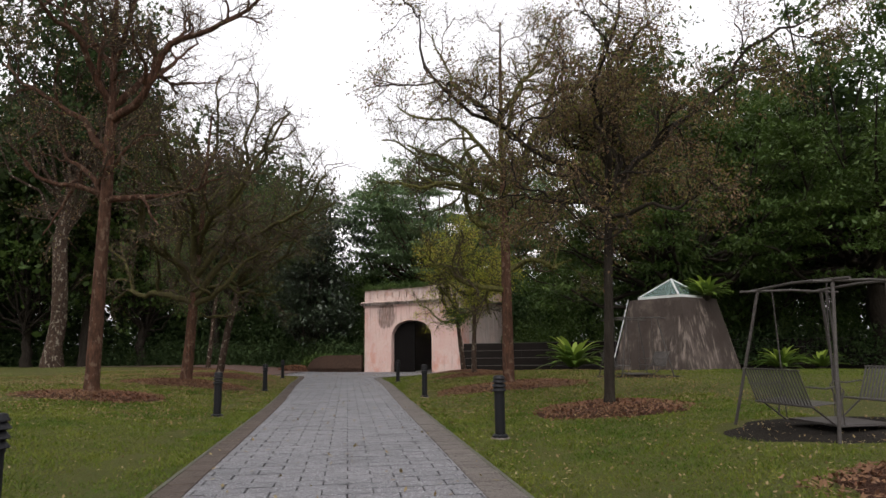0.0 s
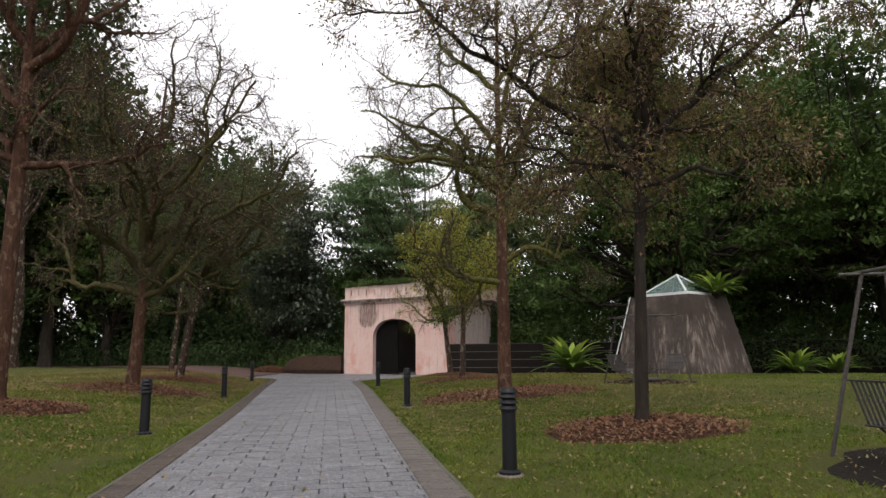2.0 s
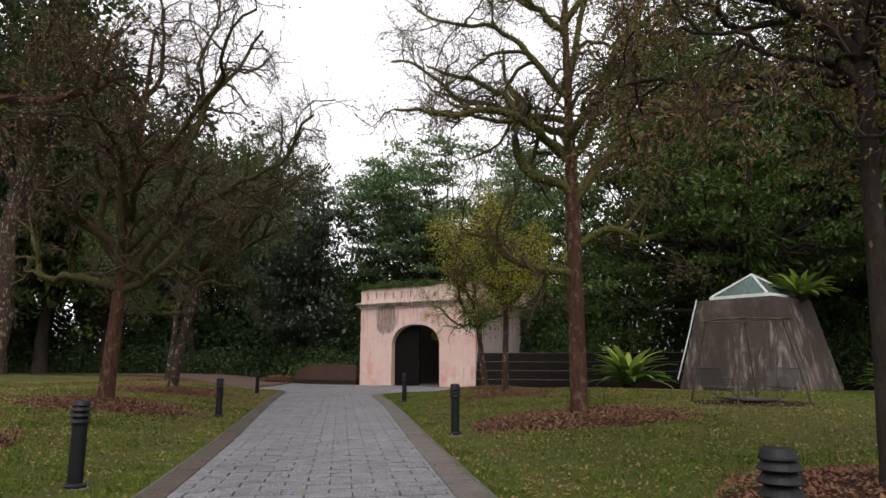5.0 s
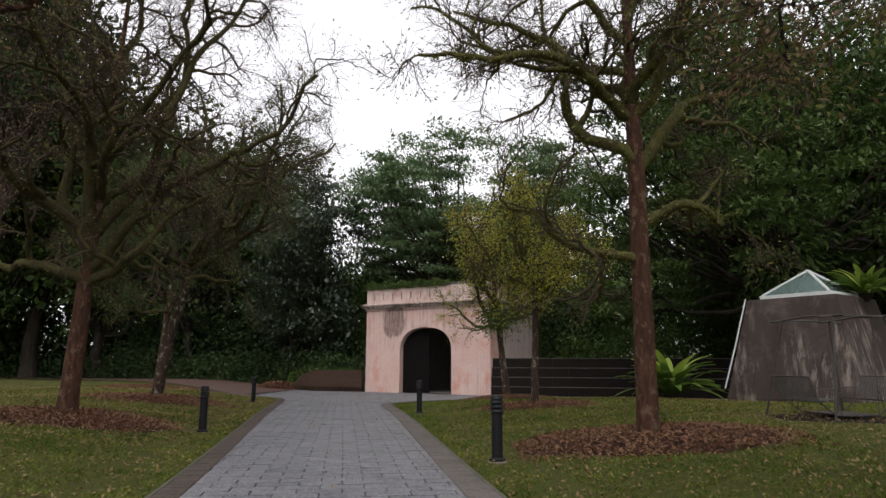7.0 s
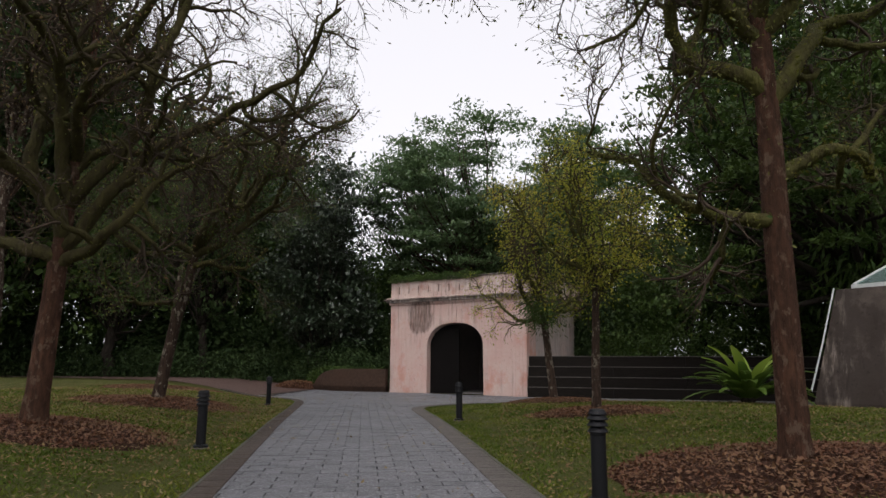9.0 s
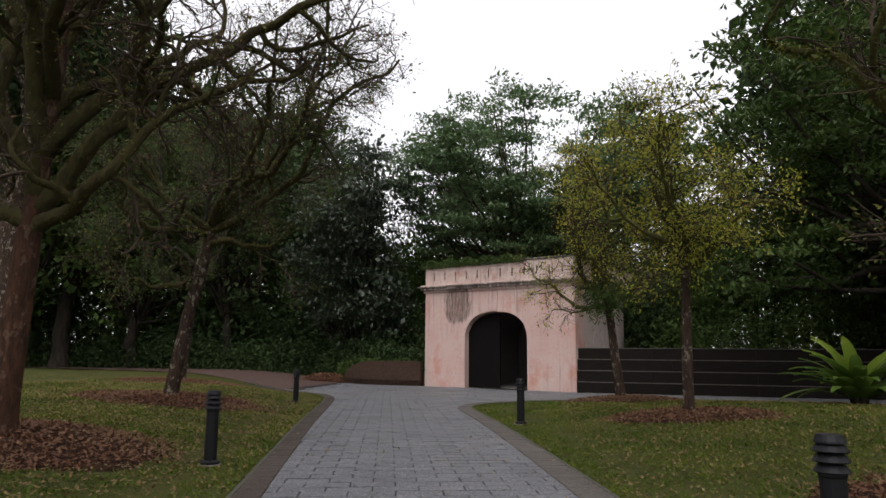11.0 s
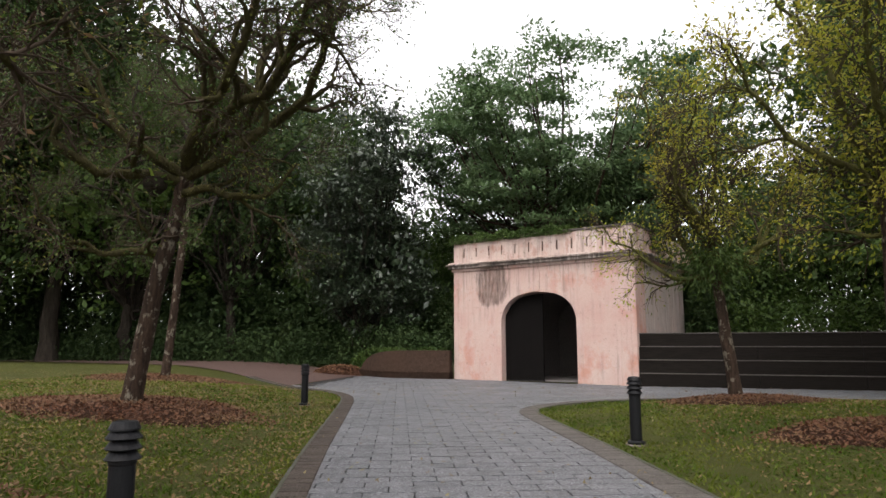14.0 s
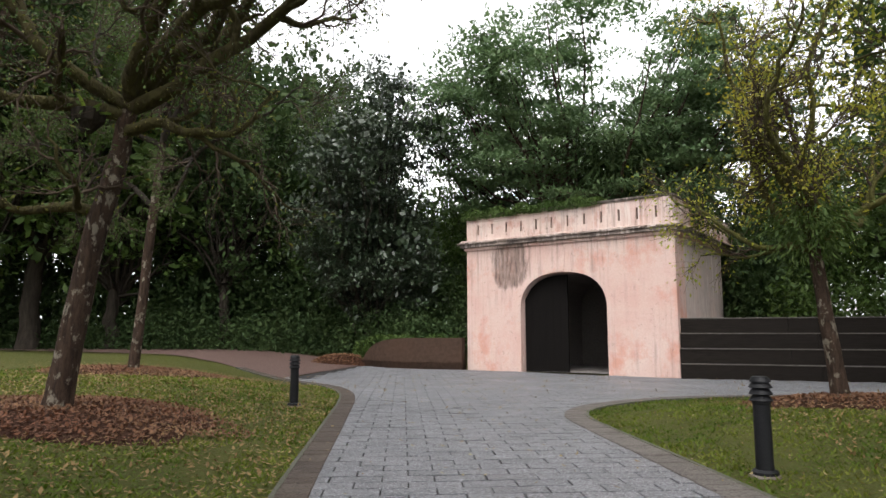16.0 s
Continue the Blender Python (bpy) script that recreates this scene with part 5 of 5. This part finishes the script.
def scatter(name, count, boxes, mat, size, label, seed, lift=(0.03, 0.055), lawn_only=True, flat=0.9):
    rng = np.random.default_rng(seed)
    xs, ys = [], []
    area = np.array([(b[2] - b[0]) * (b[3] - b[1]) for b in boxes])
    w = rng.choice(len(boxes), count, p=area / area.sum())
    b = np.array(boxes)[w]
    x, y = b[:, 0] + rng.random(count) * (b[:, 2] - b[:, 0]), b[:, 1] + rng.random(count) * (b[:, 3] - b[:, 1])
    on = inside(LAWN_R, x, y) | inside(LAWN_L, x, y)
    ok = on if lawn_only else ~on
    x, y = x[ok], y[ok]
    n = len(x)
    z = ground_z(x, y) + rng.uniform(*lift, n) + (0.0 if lawn_only else 0.025)
    ax = rng.normal(size=(n, 3)) * np.array((1, 1, 0.25))
    v, f = leaf_cloud(rng, np.stack([x, y, z], 1), ax, size, 0.5, 0.0, up=flat)
    return tagged(new(name, raw(name, v, f, mat)), label, "leaf litter", kind="stuff")


AREA = [(-22, 4, 10, 44), (0, 3, 14, 16)]
scatter("fallen_leaves", 17000, AREA, M_FALLEN, (0.03, 0.07), "scattered yellow and brown leaves on the lawn", 91)
scatter("fallen_leaves", 34000, [(-18, 14, -5, 44), (-15, 22, -7, 38), (-2, 16, 7, 40)], M_DRYLEAF, (0.035, 0.085), "scattered brown leaves on the lawn", 92)
scatter("path_leaves", 1600, [(-10, 26, -2, 47), (-4, 5, 2, 30), (-14, 40, 10, 48)], M_FALLEN, (0.04, 0.09), "few small fallen leaves on the paving", 93, lawn_only=False)


def grass(count, boxes, seed):
    rng = np.random.default_rng(seed)
    area = np.array([(b[2] - b[0]) * (b[3] - b[1]) * b[4] for b in boxes])
    w = rng.choice(len(boxes), count, p=area / area.sum())
    b = np.array(boxes)[w]
    x, y = b[:, 0] + rng.random(count) * (b[:, 2] - b[:, 0]), b[:, 1] + rng.random(count) * (b[:, 3] - b[:, 1])
    on = inside(LAWN_R, x, y) | inside(LAWN_L, x, y)
    for cx, cy, rx, ry in RINGS:
        on &= ((x - cx) / rx) ** 2 + ((y - cy) / ry) ** 2 > 0.92
    for cx, cy in (SW1, SW2):
        on &= ((x - cx) / 1.7) ** 2 + ((y - cy) / 1.4) ** 2 > 1
    x, y = x[on], y[on]
    n = len(x)
    z = ground_z(x, y)
    tuft = np.sin(x * 5.1 + 1.3 * np.sin(y * 3.7)) * np.sin(y * 4.6 + 1.7 * np.sin(x * 2.9))
    h = rng.uniform(0.018, 0.045, n) * (1 + 0.55 * tuft)
    a = rng.uniform(0, 6.283, n)
    dx, dy = np.cos(a), np.sin(a)
    w2 = 0.0034 + 0.0004 * np.hypot(x, y)
    lean = rng.normal(size=(n, 2)) * 0.035
    v = np.stack([np.stack([x - dx * w2, y - dy * w2, z - 0.005], 1), np.stack([x + dx * w2, y + dy * w2, z - 0.005], 1), np.stack([x + lean[:, 0], y + lean[:, 1], z + h], 1)], 1).reshape(-1, 3)
    f = np.arange(3 * n).reshape(n, 3)
    tagged(new("grass", raw("grass", v, f, M_BLADE)), "short mown grass blades of the lawn", "grass", kind="stuff")


grass(400000, [(-9, 5, 6, 18, 3.0), (-13, 18, 4, 28, 1.6), (-18, 28, 6, 42, 1.2), (4, 16, 16, 34, 0.5), (-20, 12, -8, 30, 0.5)], 95)

# ---- paving, last of all ----


def offset(line, d):
    t = np.gradient(line, axis=0)
    t /= np.linalg.norm(t, axis=1, keepdims=True)
    return line + d * np.stack([-t[:, 1], t[:, 0]], 1)


def build_paving():
    # joint bed under all stones
    far_r = [(26, 36), (26, 41.5), (-0.5, 46.9), (-7.8, 50.8), (-12.4, 53.4)]
    bed = np.vstack([EDGE_R, far_r, EDGE_L[EDGE_L[:, 1] < 47][::-1]])
    gx, gy = np.meshgrid(np.arange(-13, 27, 0.5), np.arange(0.5, 54, 0.5))
    cxx, cyy = gx + 0.25, gy + 0.25
    near = (dist(EDGE_R, cxx, cyy) < 0.4) | (dist(EDGE_L, cxx, cyy) < 0.4)
    use = (inside(bed, cxx, cyy) & ~inside(LAWN_R, cxx, cyy) & ~inside(LAWN_L, cxx, cyy)) & ~near
    quads = []
    for x, y in zip(gx[use], gy[use]):
        quads.append(((x, y), (x + 0.5, y), (x + 0.5, y + 0.5), (x, y + 0.5)))
    bm = bmesh.new()
    for q in quads:
        bm.faces.new([bm.verts.new((x, y, float(base_level(x, y)) - 0.012)) for x, y in q])
    bmesh.ops.remove_doubles(bm, verts=bm.verts[:], dist=0.001)
    path = part("path", bm, M_JOINT)
    tagged(path, "grey granite block path with weathered stone borders", "path", kind="structure")
    # red path beyond the lawn
    edge = EDGE_L[(EDGE_L[:, 1] > 44)]
    far = spline([(-12.6, 53.4), (-15, 56.3), (-20, 59.5), (-26, 61.5), (-40, 63)], 0.5)
    far = far[np.linspace(0, len(far) - 1, len(edge)).astype(int)]
    rows = [edge + (far - edge) * k / 6 for k in range(7)]
    vv = [(x, y, float(base_level(x, y)) + 0.015) for r in rows for x, y in r]
    n = len(edge)
    ff = [(k * n + i, k * n + i + 1, (k + 1) * n + i + 1, (k + 1) * n + i) for k in range(6) for i in range(n - 1)]
    tagged(new("red_path", mesh_of("red_path", vv, ff, M_REDPATH)), "reddish paved side path curving into the woods", "path", kind="structure")
    # blocks: one shared mesh for the near ones, the rest joined
    lx, ly, h = 0.50, 0.25, 0.03
    g = 0.008
    bm = box_bm([(-lx / 2 + g, -ly / 2 + 0.0115, -h, lx / 2 - g, ly / 2 - 0.0115, 0.0)])
    bmesh.ops.bevel(bm, geom=[e for e in bm.edges if all(w.co.z > -0.001 for w in e.verts)], offset=0.0035, segments=1, affect="EDGES")
    me = bpy.data.meshes.new("block")
    bm.to_mesh(me)
    bm.free()
    me.materials.append(M_PAVER)
    cv = np.array([w.co[:] for w in me.vertices])
    cf = [tuple(p.vertices) for p in me.polygons]
    ang = math.atan2(-0.2, 1)
    ca, sa = 1 / math.hypot(1, 0.2), 0.2 / math.hypot(1, 0.2)
    along_v, across_v = np.array((-sa, ca)), np.array((ca, sa))
    rng = np.random.default_rng(3)
    k, m = np.meshgrid(np.arange(-40, 240), np.arange(-60, 100), indexing="ij")
    vpos = k * ly
    upos = m * lx + np.where(k % 2, lx / 2, 0.0) + rng.normal(size=k.shape) * 0.002
    cx = -1.0 + across_v[0] * upos + along_v[0] * vpos
    cy = 4.0 + across_v[1] * upos + along_v[1] * vpos
    cx, cy = cx.ravel(), cy.ravel()
    inR, inL = inside(LAWN_R, cx, cy), inside(LAWN_L, cx, cy)
    room = (dist(EDGE_R, cx, cy) > 0.22) & (dist(EDGE_L, cx, cy) > 0.22)
    poly = np.array([(p[0], p[1]) for p in bed])
    wl = inside(np.array([(-12.0, 30), (-12.4, 52.6), (-7.7, 50.4), (-0.55, 46.45), (26, 41), (26, 30), (8, -6), (-6, -6)]), cx, cy)
    ok = ~inR & ~inL & room & wl & (cy > 1.5) & inside(poly, cx, cy)
    # half blocks close the rows at both borders
    hx = np.concatenate([cx[~ok] - across_v[0] * lx / 4, cx[~ok] + across_v[0] * lx / 4])
    hy = np.concatenate([cy[~ok] - across_v[1] * lx / 4, cy[~ok] + across_v[1] * lx / 4])
    near = (hy > 1.5) & inside(poly, hx, hy) & ~inside(LAWN_R, hx, hy) & ~inside(LAWN_L, hx, hy)
    hx, hy = hx[near], hy[near]
    fits = (dist(EDGE_R, hx, hy) > 0.145) & (dist(EDGE_L, hx, hy) > 0.145) & ((dist(EDGE_R, hx, hy) < 0.7) | (dist(EDGE_L, hx, hy) < 0.7)) & (hy < 46)
    hx, hy = hx[fits], hy[fits]
    cx, cy = cx[ok], cy[ok]
    order = np.hypot(cx + 2.5, (cy - 13) * 0.33).argsort()
    rot = pose(0, 0, 0, 0, 0, math.degrees(math.atan2(sa, ca)))
    tilt = rng.normal(size=(len(cx), 3)) * np.array((0.35, 0.35, 0.25))
    zj = rng.normal(size=len(cx)) * 0.0016
    vs, fs = [], []
    rest_f = []
    for c, i in enumerate(order):
        z = float(base_level(cx[i], cy[i])) + 0.012 + zj[i]
        mt = pose(cx[i], cy[i], z, *tilt[i]) @ rot
        if c < 300:
            ob = new("block", me)
            ob.parent = path
            ob.matrix_basis = mt
        else:
            a = np.array(mt)
            o = len(vs) * len(cv)
            vs.append(cv @ a[:3, :3].T + a[:3, 3])
            rest_f += [tuple(q + o for q in p) for p in cf]
    for x, y in zip(hx, hy):
        a = np.array(pose(x, y, float(base_level(x, y)) + 0.012) @ rot @ Matrix.Diagonal((0.49, 1, 1, 1)))
        o = len(vs) * len(cv)
        vs.append(cv @ a[:3, :3].T + a[:3, 3])
        rest_f += [tuple(q + o for q in p) for p in cf]
    rest = bpy.data.meshes.new("blocks")
    rest.from_pydata(np.vstack(vs).tolist(), [], rest_f)
    rest.materials.append(M_PAVER)
    ob = new("blocks", rest)
    ob.parent = path
    tagged(ob, "grey granite blocks", kind="stuff")
    # border stones along both lawns, and a thin pale edging
    for line, side, half, stone_mat in ((EDGE_R, 1, 0.19, M_BORDER_GREY), (EDGE_L, -1, 0.155, M_BORDER)):
        keep = line[(line[:, 1] > 1.0) & (line[:, 0] > -16) & (line[:, 0] < 14)]
        seg = np.linalg.norm(np.diff(keep, axis=0), axis=1)
        s = np.concatenate([[0], np.cumsum(seg)])
        stone = box_bm([(-half, -0.098, -0.05, half, 0.098, 0.0)])
        bmesh.ops.bevel(stone, geom=[e for e in stone.edges if all(w.co.z > -0.001 for w in e.verts)], offset=0.009, segments=1, affect="EDGES")
        sm = bpy.data.meshes.new("border_stone")
        stone.to_mesh(sm)
        stone.free()
        sm.materials.append(stone_mat)
        for d in np.arange(0.1, s[-1], 0.205):
            x, y = np.interp(d, s, keep[:, 0]), np.interp(d, s, keep[:, 1])
            x2, y2 = np.interp(d + 0.1, s, keep[:, 0]), np.interp(d + 0.1, s, keep[:, 1])
            tx, ty = x2 - x, y2 - y
            l = math.hypot(tx, ty) + 1e-9
            nx, ny = -ty / l * side, tx / l * side
            ob = new("border_stone", sm)
            ob.parent = path
            px, py = x + nx * (half + 0.025), y + ny * (half + 0.025)
            ob.matrix_basis = pose(px, py, float(base_level(px, py)) + 0.026 + rng.normal() * 0.002, rng.normal() * 0.4, rng.normal() * 0.4, math.degrees(math.atan2(ny, nx)) + rng.normal() * 0.5)
        a, b = keep, offset(keep, 0.045 * side)
        bm = bmesh.new()
        rings = []
        for p, q in zip(a, b):
            z = float(base_level(p[0], p[1]))
            rings.append([bm.verts.new(w) for w in ((p[0], p[1], z - 0.06), (p[0], p[1], z + 0.032), (q[0], q[1], z + 0.032), (q[0], q[1], z - 0.06))])
        for r0, r1 in zip(rings, rings[1:]):
            for q in range(3):
                bm.faces.new((r0[q], r0[q + 1], r1[q + 1], r1[q]))
        part("edging", bm, M_EDGING, path, "thin pale concrete edging")


build_paving()
